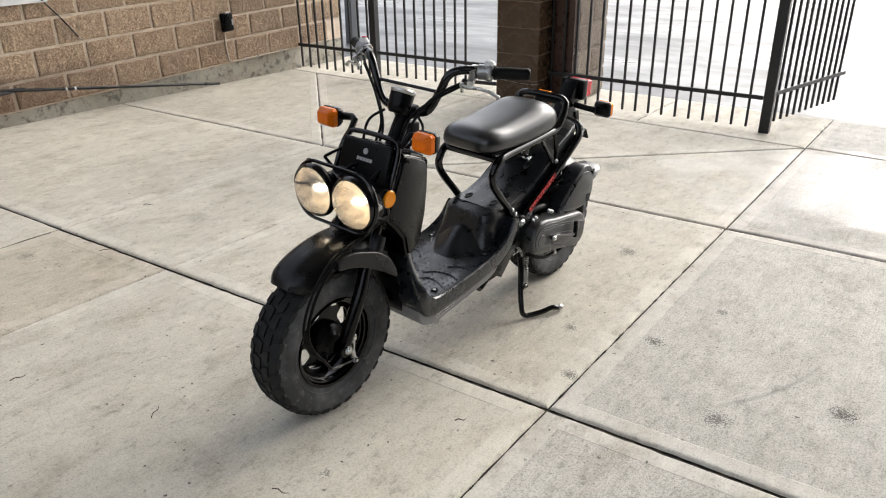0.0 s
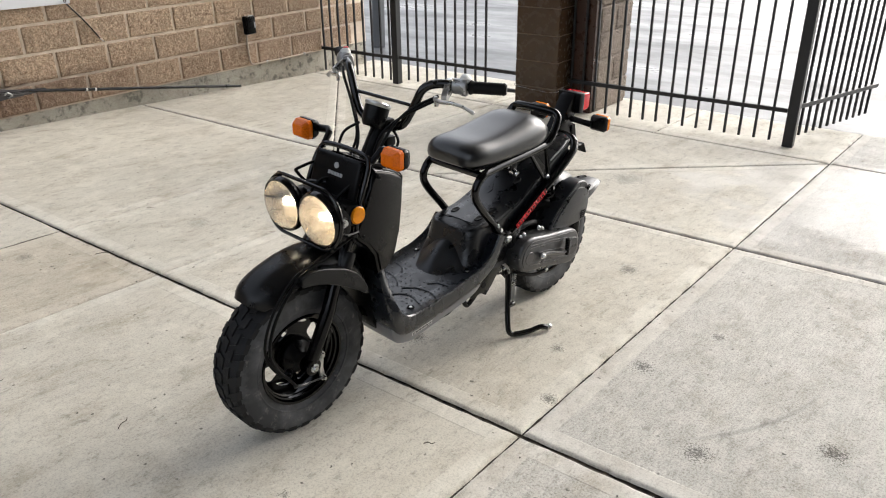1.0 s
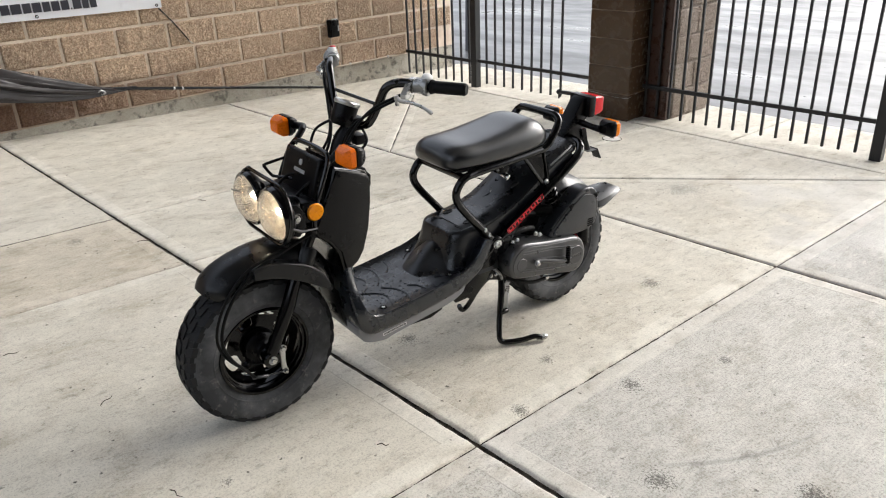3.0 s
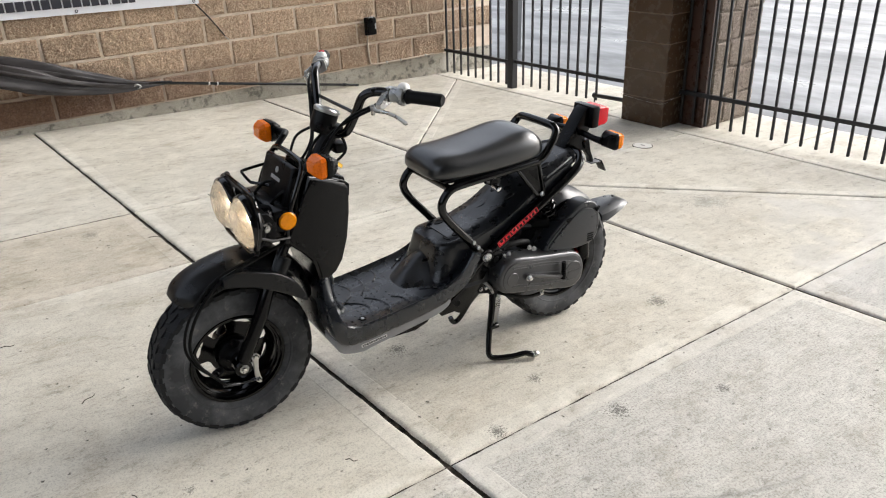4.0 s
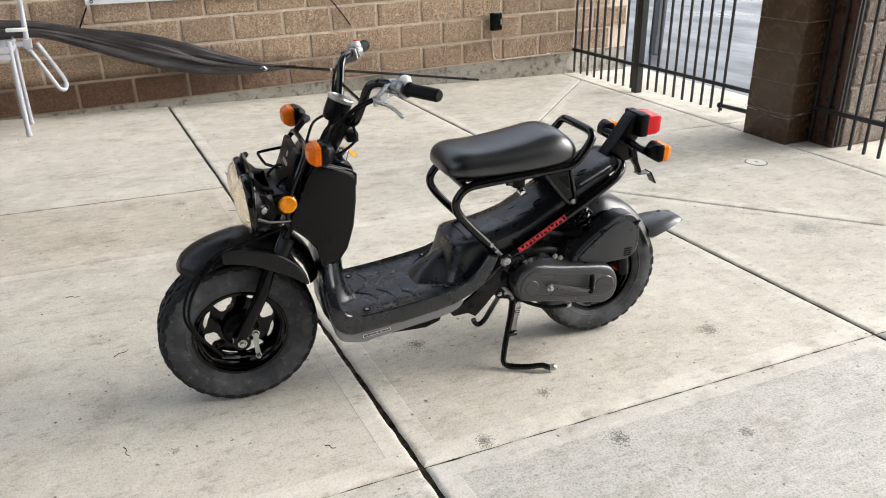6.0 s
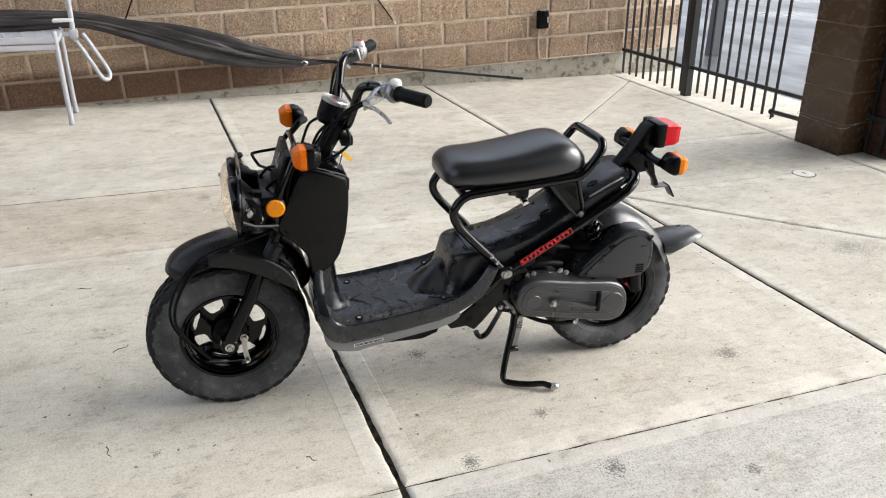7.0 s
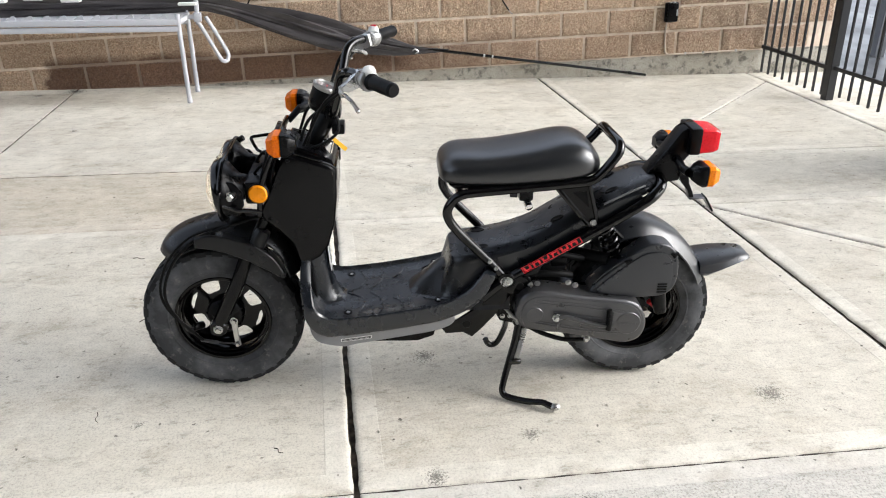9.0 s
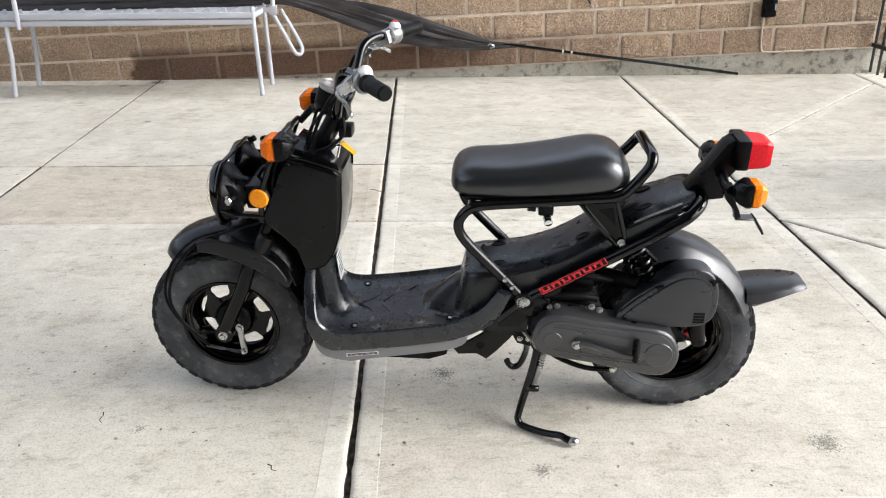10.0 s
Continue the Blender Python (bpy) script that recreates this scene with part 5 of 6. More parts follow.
# -- seat frame and seat --
def seat_rail(s):
    sp("seat_rail", tube(mir([(-1.086, 0.112, 0.684), (-0.937, 0.114, 0.672), (-0.783, 0.114, 0.660), (-0.730, 0.117, 0.652), (-0.702, 0.117, 0.625), (-0.696, 0.117, 0.592), (-0.722, 0.117, 0.548), (-0.802, 0.117, 0.462), (-0.852, 0.120, 0.408)], s), 0.0135, 14, 5), M_TUBE, None, "gloss black seat rail")
    for x, z in ((-0.816, 0.452), (-0.835, 0.430)):
        bolt((x, z), 0.128 * s, 0.0065, 0.006)
    g = sp("seat_gusset", plate([(-1.000, 0.668), (-1.092, 0.678), (-1.118, 0.560), (-1.102, 0.544), (-1.085, 0.560)], *sorted((0.104 * s, 0.110 * s)), 0.002), M_GLOSS)
    sp("gusset_edge", tube(mir([(-1.000, 0.110, 0.664), (-1.050, 0.112, 0.605), (-1.102, 0.112, 0.546)], s), 0.007, 8), M_TUBE, g)
    sp("gusset_edge", tube(mir([(-1.088, 0.110, 0.672), (-1.106, 0.112, 0.61), (-1.122, 0.112, 0.552)], s), 0.006, 8), M_TUBE, g)
    sp("gusset_window", plate([(-1.042, 0.652), (-1.080, 0.656), (-1.092, 0.606)], *sorted((0.1095 * s, 0.1112 * s)), 0.0), M_RUBBER, g)
    bolt((-1.108, 0.560), 0.115 * s, 0.008, 0.007, g)


both(seat_rail)
sp("grab_loop", tube([(-1.070, 0.112, 0.682), (-1.102, 0.112, 0.694), (-1.130, 0.110, 0.724), (-1.158, 0.103, 0.760), (-1.166, 0.090, 0.776), (-1.167, 0.066, 0.783), (-1.164, 0.0, 0.784), (-1.163, -0.072, 0.782), (-1.163, -0.096, 0.774), (-1.155, -0.108, 0.758), (-1.128, -0.112, 0.724), (-1.102, -0.113, 0.696), (-1.070, -0.113, 0.682)], 0.0135, 14, 5), M_TUBE, None, "gloss black grab loop behind the seat")
sp("cross_tube", rod((-0.730, -0.114, 0.652), (-0.730, 0.114, 0.652), 0.012), M_TUBE)
sp("cross_tube", rod((-1.02, -0.114, 0.676), (-1.02, 0.114, 0.676), 0.010), M_TUBE)
secs = []
stations = [(-0.672, 0.050, 0.690, 0.710), (-0.678, 0.082, 0.681, 0.727), (-0.694, 0.104, 0.674, 0.744), (-0.728, 0.118, 0.671, 0.755), (-0.790, 0.121, 0.670, 0.755), (-0.850, 0.124, 0.671, 0.762), (-0.910, 0.126, 0.673, 0.771), (-0.960, 0.127, 0.677, 0.780), (-1.010, 0.127, 0.681, 0.789), (-1.054, 0.124, 0.686, 0.792), (-1.088, 0.116, 0.692, 0.779), (-1.112, 0.100, 0.700, 0.755), (-1.124, 0.072, 0.709, 0.732)]
for x, w, z0, z1 in stations:
    ring = []
    for k in range(24):
        a = 2 * math.pi * k / 24
        c, s_ = math.cos(a), math.sin(a)
        p = 0.42 if s_ > 0 else 0.22
        yy = w * math.copysign(abs(c) ** (0.58 if s_ > 0 else 0.3), c)
        zc, zh = (z0 + 0.35 * (z1 - z0)), (0.65 if s_ > 0 else 0.35) * (z1 - z0)
        zz = zc + zh * math.copysign(abs(s_) ** 0.74, s_) - (0.005 * (1 - (abs(yy) / w) ** 2) if s_ > 0.5 and -1.0 < x < -0.76 else 0.0)
        ring.append((x, yy, zz))
    secs.append(ring)
seat = sp("seat", loft(secs), M_SEAT, None, "black vinyl saddle, raised at its rear")
sub = seat.modifiers.new("round", "SUBSURF")
sub.levels = sub.render_levels = 1
sp("seat_base", plate([(-0.700, 0.678), (-0.860, 0.674), (-1.085, 0.700), (-1.070, 0.688), (-0.860, 0.665), (-0.715, 0.667)], -0.105, 0.105, 0.003), M_SATIN, seat)
slk = sp("seat_lock", box(-0.935, 0.065, 0.625, -0.895, 0.105, 0.668, 0.008, 2), M_SATIN, None, "seat lock under the rail")
sp("lock_barrel", rod((-0.918, 0.09, 0.622), (-0.922, 0.118, 0.612), 0.011, 14, 0.002), M_CHROME, slk)
sp("lock_lever", rod((-0.888, 0.100, 0.642), (-0.87, 0.105, 0.646), 0.006, 8), M_SATIN, slk)

# -- rear deck --
deck = spline([(-0.760, 0, 0.446), (-0.850, 0, 0.460), (-0.900, 0, 0.473), (-0.950, 0, 0.491), (-1.000, 0, 0.519), (-1.050, 0, 0.551), (-1.110, 0, 0.590), (-1.170, 0, 0.622), (-1.230, 0, 0.646), (-1.290, 0, 0.664)], 4)
secs = []
for i, q in enumerate(deck):
    f = i / (len(deck) - 1)
    w = 0.106 - 0.003 * f
    w *= math.sqrt(max(0.0, 1 - 0.60 * (max(0, f - 0.89) / 0.11) ** 2.4))
    ring = [q + Vector((0, u * w, h)) for u, h in ((-1, -0.012), (-1, -0.004), (-0.97, 0.003), (-0.90, 0.006), (-0.80, 0.0065), (-0.72, 0.011), (-0.4, 0.012), (0, 0.0125), (0.4, 0.012), (0.72, 0.011), (0.80, 0.0065), (0.90, 0.006), (0.97, 0.003), (1, -0.004), (1, -0.012), (0.9, -0.02), (0, -0.03), (-0.9, -0.02))]
    secs.append(ring)
dk = sp("rear_deck", loft(secs), M_DECK, None, "charcoal plastic deck under the seat")
side_fill = plate([(-0.80, 0.340), (-0.80, 0.440), (-0.90, 0.458), (-0.98, 0.482), (-1.06, 0.535), (-1.10, 0.548), (-0.92, 0.43), (-0.86, 0.375)], -0.105, 0.105, 0.004)
sp("deck_side", side_fill, M_GLOSS, dk)
for s in (1, -1):
    skirt = plate([(-0.840, 0.455), (-0.900, 0.473), (-0.950, 0.491), (-1.000, 0.519), (-1.050, 0.551), (-1.110, 0.590), (-1.170, 0.622), (-1.232, 0.645), (-1.250, 0.626), (-1.180, 0.578), (-1.104, 0.528), (-0.920, 0.418), (-0.850, 0.370)], *sorted((0.096 * s, 0.108 * s)), 0.002)
    sp("deck_skirt", skirt, M_DECK, dk)
for x, y in ((-0.800, 0.055), (-0.800, -0.055), (-1.02, 0.045), (-1.03, -0.045), (-1.17, 0.05), (-1.18, -0.05)):
    z = min(deck, key=lambda q: abs(q.x - x)).z
    sp("strap_slot", lathe([(0.016, 0.002), (0.013, 0.0055), (0.011, 0.0045), (0, 0.0045)], Matrix.Translation((x, y, z + 0.0085)) @ pose(0, 0, 0, 0, 25 if x < -0.95 else 8, 0) @ Matrix.Diagonal((1.4, 0.8, 1, 1)), 18), M_RUBBER, dk)
for pts in ([(-0.90, 0.03), (-0.93, 0.045), (-0.95, 0.04), (-0.985, 0.055)], [(-0.88, -0.02), (-0.93, -0.03), (-0.96, -0.02), (-0.99, -0.04)], [(-1.09, 0.0), (-1.12, 0.02), (-1.15, 0.015)]):
    sp("ridge", tube([(x, y, min(deck, key=lambda q: abs(q.x - x)).z + 0.0115) for x, y in pts], 0.0022, 6, 4), M_DECK, dk)
# silver strip drawn in for the highlight along the deck rim
sp("deck_chrome_edge", tube([(-1.135, 0.104, 0.613), (-1.20, 0.103, 0.645), (-1.250, 0.092, 0.662)], 0.0032, 8, 3), M_SILVER, dk)

# -- tail --
sp("tail_bracket", plate([(-1.272, 0.672), (-1.312, 0.728), (-1.356, 0.796), (-1.372, 0.806), (-1.392, 0.795), (-1.400, 0.742), (-1.372, 0.706), (-1.368, 0.650), (-1.330, 0.645), (-1.290, 0.652)], -0.030, 0.030, 0.006, 2), M_SATIN, None, "black tail lamp bracket")
tl = sp("tail_housing", box(-1.410, -0.052, 0.733, -1.376, 0.052, 0.811, 0.008, 2), M_SATIN, None, "rear lamp with a red lens")
sp("lens", loft([[(x, sy * w, 0.771 + sz * h) for sy, sz in ((-1, -0.85), (-0.9, -1), (0.9, -1), (1, -0.85), (1, 0.85), (0.9, 1), (-0.9, 1), (-1, 0.85))] for x, w, h in ((-1.408, 0.046, 0.036), (-1.450, 0.043, 0.033), (-1.464, 0.039, 0.028))]), M_TAIL, tl, "red lens", False)
for s in (1, -1):
    h = signal(-1.390 if s > 0 else -1.372, (0.140 if s > 0 else -0.128), 0.714, -1, s, "rear turn signal with an orange lens on a black stalk")
    sp("stalk", tube(mir([(-1.352, 0.128, 0.714), (-1.345, 0.10, 0.716), (-1.352, 0.035, 0.718)], s), [0.013, 0.011, 0.012], 10), M_SATIN, h)
pl = sp("plate_holder", plate([(-1.360, 0.690), (-1.385, 0.690), (-1.400, 0.640), (-1.412, 0.618), (-1.418, 0.600), (-1.404, 0.600), (-1.396, 0.622), (-1.372, 0.650)], 0.012, 0.036, 0.002), M_SATIN, None, "black plate bracket with a bare metal step and a red reflector")
sp("bracket_arm", box(-1.452, 0.006, 0.594, -1.404, 0.040, 0.598, 0.001), M_CAST, pl, "bare metal step")
b = box(-0.003, -0.020, -0.026, 0.003, 0.020, 0.026, 0.002)
bmesh.ops.transform(b, matrix=pose(-1.466, 0.023, 0.578, 0, 32, 0), verts=b.verts)
sp("plate_tab", b, M_SATIN, pl)
b = box(-0.006, -0.016, -0.010, -0.002, 0.016, 0.010, 0.002)
bmesh.ops.transform(b, matrix=pose(-1.470, 0.023, 0.568, 0, 32, 0), verts=b.verts)
sp("reflector", b, M_TAIL, pl)

# -- rear mudguard --
rm = sp("rear_mudguard", arch([(-1.130, 0.470), (-1.180, 0.512), (-1.250, 0.535), (-1.320, 0.522), (-1.390, 0.482), (-1.440, 0.432), (-1.474, 0.380), (-1.490, 0.345)], 0.082, 0.035, 0.004, 0.9), M_SATINGREY, None, "satin black rear mudguard with a flared tip")
secs = []
for x, w, z0, z1 in ((-1.462, 0.070, 0.352, 0.396), (-1.490, 0.074, 0.350, 0.400), (-1.530, 0.070, 0.364, 0.406), (-1.580, 0.060, 0.384, 0.410), (-1.612, 0.050, 0.395, 0.409), (-1.622, 0.044, 0.399, 0.405)):
    secs.append([(x, -w, z0 + 0.3 * (z1 - z0)), (x, -w * 0.8, z0), (x, w * 0.8, z0), (x, w, z0 + 0.3 * (z1 - z0)), (x, w * 0.92, z1 - 0.008), (x, w * 0.7, z1), (x, -w * 0.7, z1), (x, -w * 0.92, z1 - 0.008)])
sp("flap", loft(secs), M_SATINGREY, rm)

# -- engine --
eng = sp("engine_block", plate([(-0.870, 0.300), (-0.890, 0.355), (-0.960, 0.372), (-1.080, 0.345), (-1.240, 0.330), (-1.300, 0.290), (-1.290, 0.230), (-1.230, 0.205), (-1.02, 0.222), (-0.90, 0.245)], -0.04, 0.10, 0.012, 2), M_SATIN, None, "dark engine and belt-drive unit")
cv = rounded([(-0.891, 0.297), (-0.898, 0.341), (-0.922, 0.369), (-0.966, 0.378), (-1.053, 0.363), (-1.146, 0.35), (-1.232, 0.336), (-1.267, 0.301), (-1.278, 0.254), (-1.264, 0.213), (-1.223, 0.196), (-1.145, 0.21), (-1.049, 0.231), (-0.955, 0.246), (-0.906, 0.264)])
sp("belt_cover", plate(cv, 0.098, 0.180, 0.014, 4), M_CAST, eng, "dark grey cast belt cover")
cx, cz = -1.085, 0.29
for kx, kz, y0, y1 in ((0.93, 0.84, 0.176, 0.1830), (0.90, 0.76, 0.180, 0.1815)):
    sp("cover_rib", plate([(cx + (x - cx) * kx, cz + (z - cz) * kz) for x, z in cv], y0, y1, 0.003, 2), M_CAST, eng)
for up in (0.036, 0.046, -0.034, -0.042):
    sp("cover_line", tube([(cx + dx, 0.1830, cz + up * (1 - 0.10 * abs(dx) / 0.1) - dx * -0.17) for dx in (0.14, 0.08, 0.0, -0.08, -0.12)], 0.0017, 6, 3), M_CAST, eng)
sp("cover_slot", plate([(-1.000, 0.312), (-1.010, 0.296), (-1.190, 0.250), (-1.200, 0.262), (-1.195, 0.274), (-1.050, 0.306)], 0.181, 0.1850, 0.003, 2), M_CAST, eng)
sp("rear_boss", disc((-1.222, 0.268), 0.038, 0.178, 0.1850, 0.003, 32), M_CAST, eng)
sp("front_boss", disc((-0.945, 0.305), 0.026, 0.176, 0.1845, 0.003, 28), M_CAST, eng)
for k in range(5):
    x = -1.200 - 0.011 * k
    sp("cast_bar", box(x - 0.008, 0.1848, 0.262, x, 0.1860, 0.272), M_CAST, eng)
ks = sp("kick_lever", tube([(-1.004, 0.192, 0.302), (-1.04, 0.196, 0.301), (-1.09, 0.198, 0.285), (-1.135, 0.198, 0.272), (-1.172, 0.198, 0.270)], [0.011, 0.010, 0.009, 0.009, 0.008], 10, flat=0.7), M_CAST, eng, "kick-start lever")
sp("kick_pedal", tube([(-1.160, 0.200, 0.260), (-1.160, 0.202, 0.28), (-1.160, 0.202, 0.300), (-1.157, 0.200, 0.325)], [0.009, 0.0085, 0.0085, 0.008], 10), M_RUBBER, eng)
for k in range(6):
    sp("pedal_rib", lathe([(0.0085, -0.0015), (0.0105, 0), (0.0085, 0.0015)], Matrix.Translation((-1.159, 0.202, 0.282 + 0.007 * k)), 12), M_RUBBER, ks)
bolt((-1.006, 0.302), 0.196, 0.009, 0.012, eng)
for x, z in ((-0.935, 0.380), (-0.955, 0.384), (-1.045, 0.385), (-1.066, 0.376)):
    bolt((x, z), 0.14, 0.0065, 0.008, eng)
sp("top_hose", tube([(-0.93, 0.11, 0.386), (-0.965, 0.12, 0.404), (-1.02, 0.12, 0.404), (-1.06, 0.11, 0.392)], 0.010, 10, 4), M_RUBBER, eng)
sp("lower_pipe", tube([(-0.905, 0.10, 0.250), (-0.96, 0.135, 0.222), (-1.04, 0.145, 0.194), (-1.108, 0.142, 0.188)], 0.007, 8, 4), M_RUBBER, eng)
bolt((-1.114, 0.190), 0.138, 0.010, 0.012, eng)
air = rounded([(-1.107, 0.357), (-1.125, 0.384), (-1.166, 0.425), (-1.207, 0.462), (-1.252, 0.497), (-1.288, 0.507), (-1.327, 0.499), (-1.353, 0.468), (-1.362, 0.413), (-1.356, 0.367), (-1.329, 0.341), (-1.272, 0.334), (-1.196, 0.335), (-1.129, 0.345)])
ab = sp("air_box", plate(air, 0.085, 0.150, 0.018, 4), M_SATINGREY, None, "charcoal plastic air filter box")
cx, cz = -1.24, 0.42
sp("air_box_lid", plate([(cx + (x - cx) * 0.86, cz + (z - cz) * 0.80 - 0.006) for x, z in air], 0.146, 0.156, 0.006, 2), M_SATINGREY, ab)
for k in range(4):
    sp("slot", box(-1.331, 0.1495, 0.354 + 0.0085 * k, -1.303, 0.1580, 0.358 + 0.0085 * k), M_RUBBER, ab)
for x, z in ((-1.340, 0.474), (-1.207, 0.455), (-1.15, 0.346)):
    sp("clip_notch", plate([(x - 0.012, z + 0.006), (x + 0.010, z + 0.002), (x, z - 0.012)], 0.147, 0.1585, 0.002), M_RUBBER, ab)
    bolt((x, z), 0.157, 0.004, 0.003, ab, M_SATIN)
sp("lid_seam", tube([(-1.118, 0.147, 0.386), (-1.150, 0.148, 0.420), (-1.205, 0.148, 0.462), (-1.258, 0.148, 0.488), (-1.305, 0.146, 0.497), (-1.338, 0.144, 0.484)], 0.003, 8, 4), M_SATINGREY, ab)
sp("snorkel", tube([(-1.315, 0.115, 0.352), (-1.325, 0.115, 0.32), (-1.340, 0.115, 0.264)], [0.026, 0.024, 0.018], 14), M_SATIN, ab)
sp("rear_brake_arm", plate([(-1.298, 0.285), (-1.312, 0.292), (-1.365, 0.268), (-1.368, 0.256), (-1.352, 0.252)], 0.085, 0.095, 0.003), M_STEEL, eng)
sp("brake_nut", rod((-1.305, 0.10, 0.292), (-1.342, 0.10, 0.262), 0.009, 10, 0.002), M_RED, eng)
sp("hub_nut", rod((-1.300, 0.08, 0.248), (-1.300, 0.105, 0.248), 0.014, 6), M_STEEL, eng)
sp("cylinder", box(-0.97, -0.09, 0.28, -0.86, 0.02, 0.40, 0.015, 2), M_SATIN, eng)
sp("muffler", tube([(-1.02, -0.13, 0.25), (-1.05, -0.15, 0.27), (-1.32, -0.155, 0.31), (-1.34, -0.155, 0.312)], [0.035, 0.05, 0.052, 0.03], 18), M_SATIN, None, "black exhaust silencer")
sp("carburettor", box(-1.06, -0.03, 0.37, -0.98, 0.05, 0.45, 0.015, 2), M_CAST, eng)
sp("intake_hose", tube([(-1.05, 0.02, 0.42), (-1.10, 0.05, 0.43), (-1.17, 0.09, 0.43)], 0.020, 12, 3), M_RUBBER, eng)
sp("inner_tube", rod((-0.98, 0.09, 0.46), (-1.10, 0.07, 0.425), 0.010, 10), M_RUBBER)
sp("reservoir", box(-1.05, 0.05, 0.41, -1.00, 0.09, 0.44, 0.008, 2), M_SATIN)
# spring and damper
helix = []
a, c = Vector((-1.150, 0.078, 0.530)), Vector((-1.215, 0.080, 0.385))
ax = (c - a).normalized()
u = ax.orthogonal().normalized()
v = ax.cross(u)
for k in range(8 * 14):
    t = k / (8 * 14 - 1)
    ang = 2 * math.pi * 8 * t
    helix.append(a + (c - a) * t + (u * math.cos(ang) + v * math.sin(ang)) * 0.024)
shock = sp("shock_spring", tube(helix, 0.0048, 6), M_TUBE, None, "black coil spring over the damper")
sp("damper", rod(a - ax * 0.02, c + ax * 0.02, 0.011), M_SATIN, shock)
sp("spring_cup", rod(c - ax * 0.004, c + ax * 0.008, 0.027, 18, 0.002), M_SATIN, shock)
sp("deck_strut", tube([(-1.14, 0.08, 0.55), (-1.19, 0.075, 0.51), (-1.235, 0.07, 0.465)], 0.007, 8, 3), M_SATIN)

# -- stands --
ss = sp("side_stand", tube([(-0.914, 0.112, 0.245), (-0.904, 0.128, 0.185), (-0.880, 0.150, 0.100), (-0.866, 0.168, 0.050), (-0.864, 0.176, 0.030), (-0.878, 0.188, 0.019), (-0.935, 0.216, 0.021), (-0.975, 0.234, 0.030), (-0.990, 0.243, 0.028), (-1.006, 0.248, 0.022)], [0.012, 0.012, 0.0105, 0.010, 0.010, 0.010, 0.010, 0.0095, 0.010, 0.010], 12, 3), M_TUBE, None, "black steel side stand, down")
b = bmesh.new()
bmesh.ops.create_uvsphere(b, u_segments=14, v_segments=10, radius=0.0125)
bmesh.ops.transform(b, matrix=Matrix.Translation((-1.012, 0.250, 0.024)) @ Matrix.Diagonal((1.3, 1, 0.9, 1)), verts=b.verts)
sp("stand_foot", b, M_STEEL, ss, "worn bare metal foot")
sp("stand_hinge", plate([(-0.885, 0.275), (-0.945, 0.275), (-0.95, 0.235), (-0.925, 0.215), (-0.895, 0.235)], 0.095, 0.125, 0.006), M_SATIN, ss)
helix = []
a, c = Vector((-0.930, 0.132, 0.232)), Vector((-0.908, 0.150, 0.132))
for k in range(14 * 10):
    t = k / (14 * 10 - 1)
    ang = 2 * math.pi * 14 * t
    helix.append(a + (c - a) * t + Vector((math.cos(ang), math.sin(ang), 0)) * 0.0068)
sp("stand_spring", tube(helix, 0.0018, 5), M_STEEL, ss)
sp("spring_tab", box(-0.920, 0.140, 0.112, -0.882, 0.158, 0.130, 0.004), M_TUBE, ss)
sp("stand_crossbar", tube([(-0.880, 0.08, 0.235), (-0.886, 0.02, 0.16), (-0.872, -0.015, 0.085), (-0.852, -0.02, 0.068), (-0.838, -0.02, 0.078), (-0.832, -0.02, 0.092)], 0.0095, 10, 4), M_TUBE, None, "black centre stand leg, folded")
under = sp("engine_hanger", plate([(-0.850, 0.330), (-0.905, 0.335), (-0.925, 0.268), (-0.905, 0.232), (-0.855, 0.245), (-0.838, 0.275)], 0.05, 0.115, 0.006), M_SATIN, None, "black engine hanger with bolts")
for x, z in ((-0.875, 0.30), (-0.885, 0.262), (-0.862, 0.262), (-0.905, 0.285)):
    bolt((x, z), 0.116, 0.006, 0.006, under)
sp("side_hose", tube([(-0.855, 0.10, 0.30), (-0.875, 0.12, 0.285), (-0.895, 0.125, 0.262), (-0.91, 0.12, 0.235)], 0.006, 8, 3), M_SILVER, under)

# ---- outlet box and conduit on the wall ----
ox = 0.012
out = tagged(empty("outlet_box", WALL), "black weatherproof outlet box fixed to the block wall", "outlet box")
part("box_body", box(ox, 2.745, 0.345, ox + 0.05, 2.850, 0.505, 0.012, 2), M_SATIN, out, "", True)
part("cover", box(ox + 0.048, 2.752, 0.352, ox + 0.066, 2.843, 0.498, 0.010, 2), M_SATIN, out, "", True)
part("hinge", box(ox + 0.045, 2.77, 0.500, ox + 0.062, 2.825, 0.512, 0.003), M_STEEL, out)
part("label_mark", box(ox + 0.0655, 2.825, 0.40, ox + 0.0675, 2.838, 0.45), M_SILVERMARK, out)
M_CONDUIT = painted("painted_conduit", (0.50, 0.42, 0.34), 0.6)
con = tagged(part("conduit", tube([(0.02, 2.775, 0.35), (0.020, 2.768, 0.27), (0.022, 2.775, 0.12), (0.024, 2.790, 0.078), (0.026, 2.83, 0.070), (0.026, 3.0, 0.070), (0.026, 3.25, 0.069), (0.024, 3.52, 0.069)], 0.008, 10, 4), M_CONDUIT, None, "", True, WALL), "thin painted conduit along the wall footing", "conduit")
for y in (2.96, 3.12, 3.42):
    part("clip", box(0.0, y - 0.008, 0.058, 0.037, y + 0.008, 0.082, 0.003), M_STEEL, con)

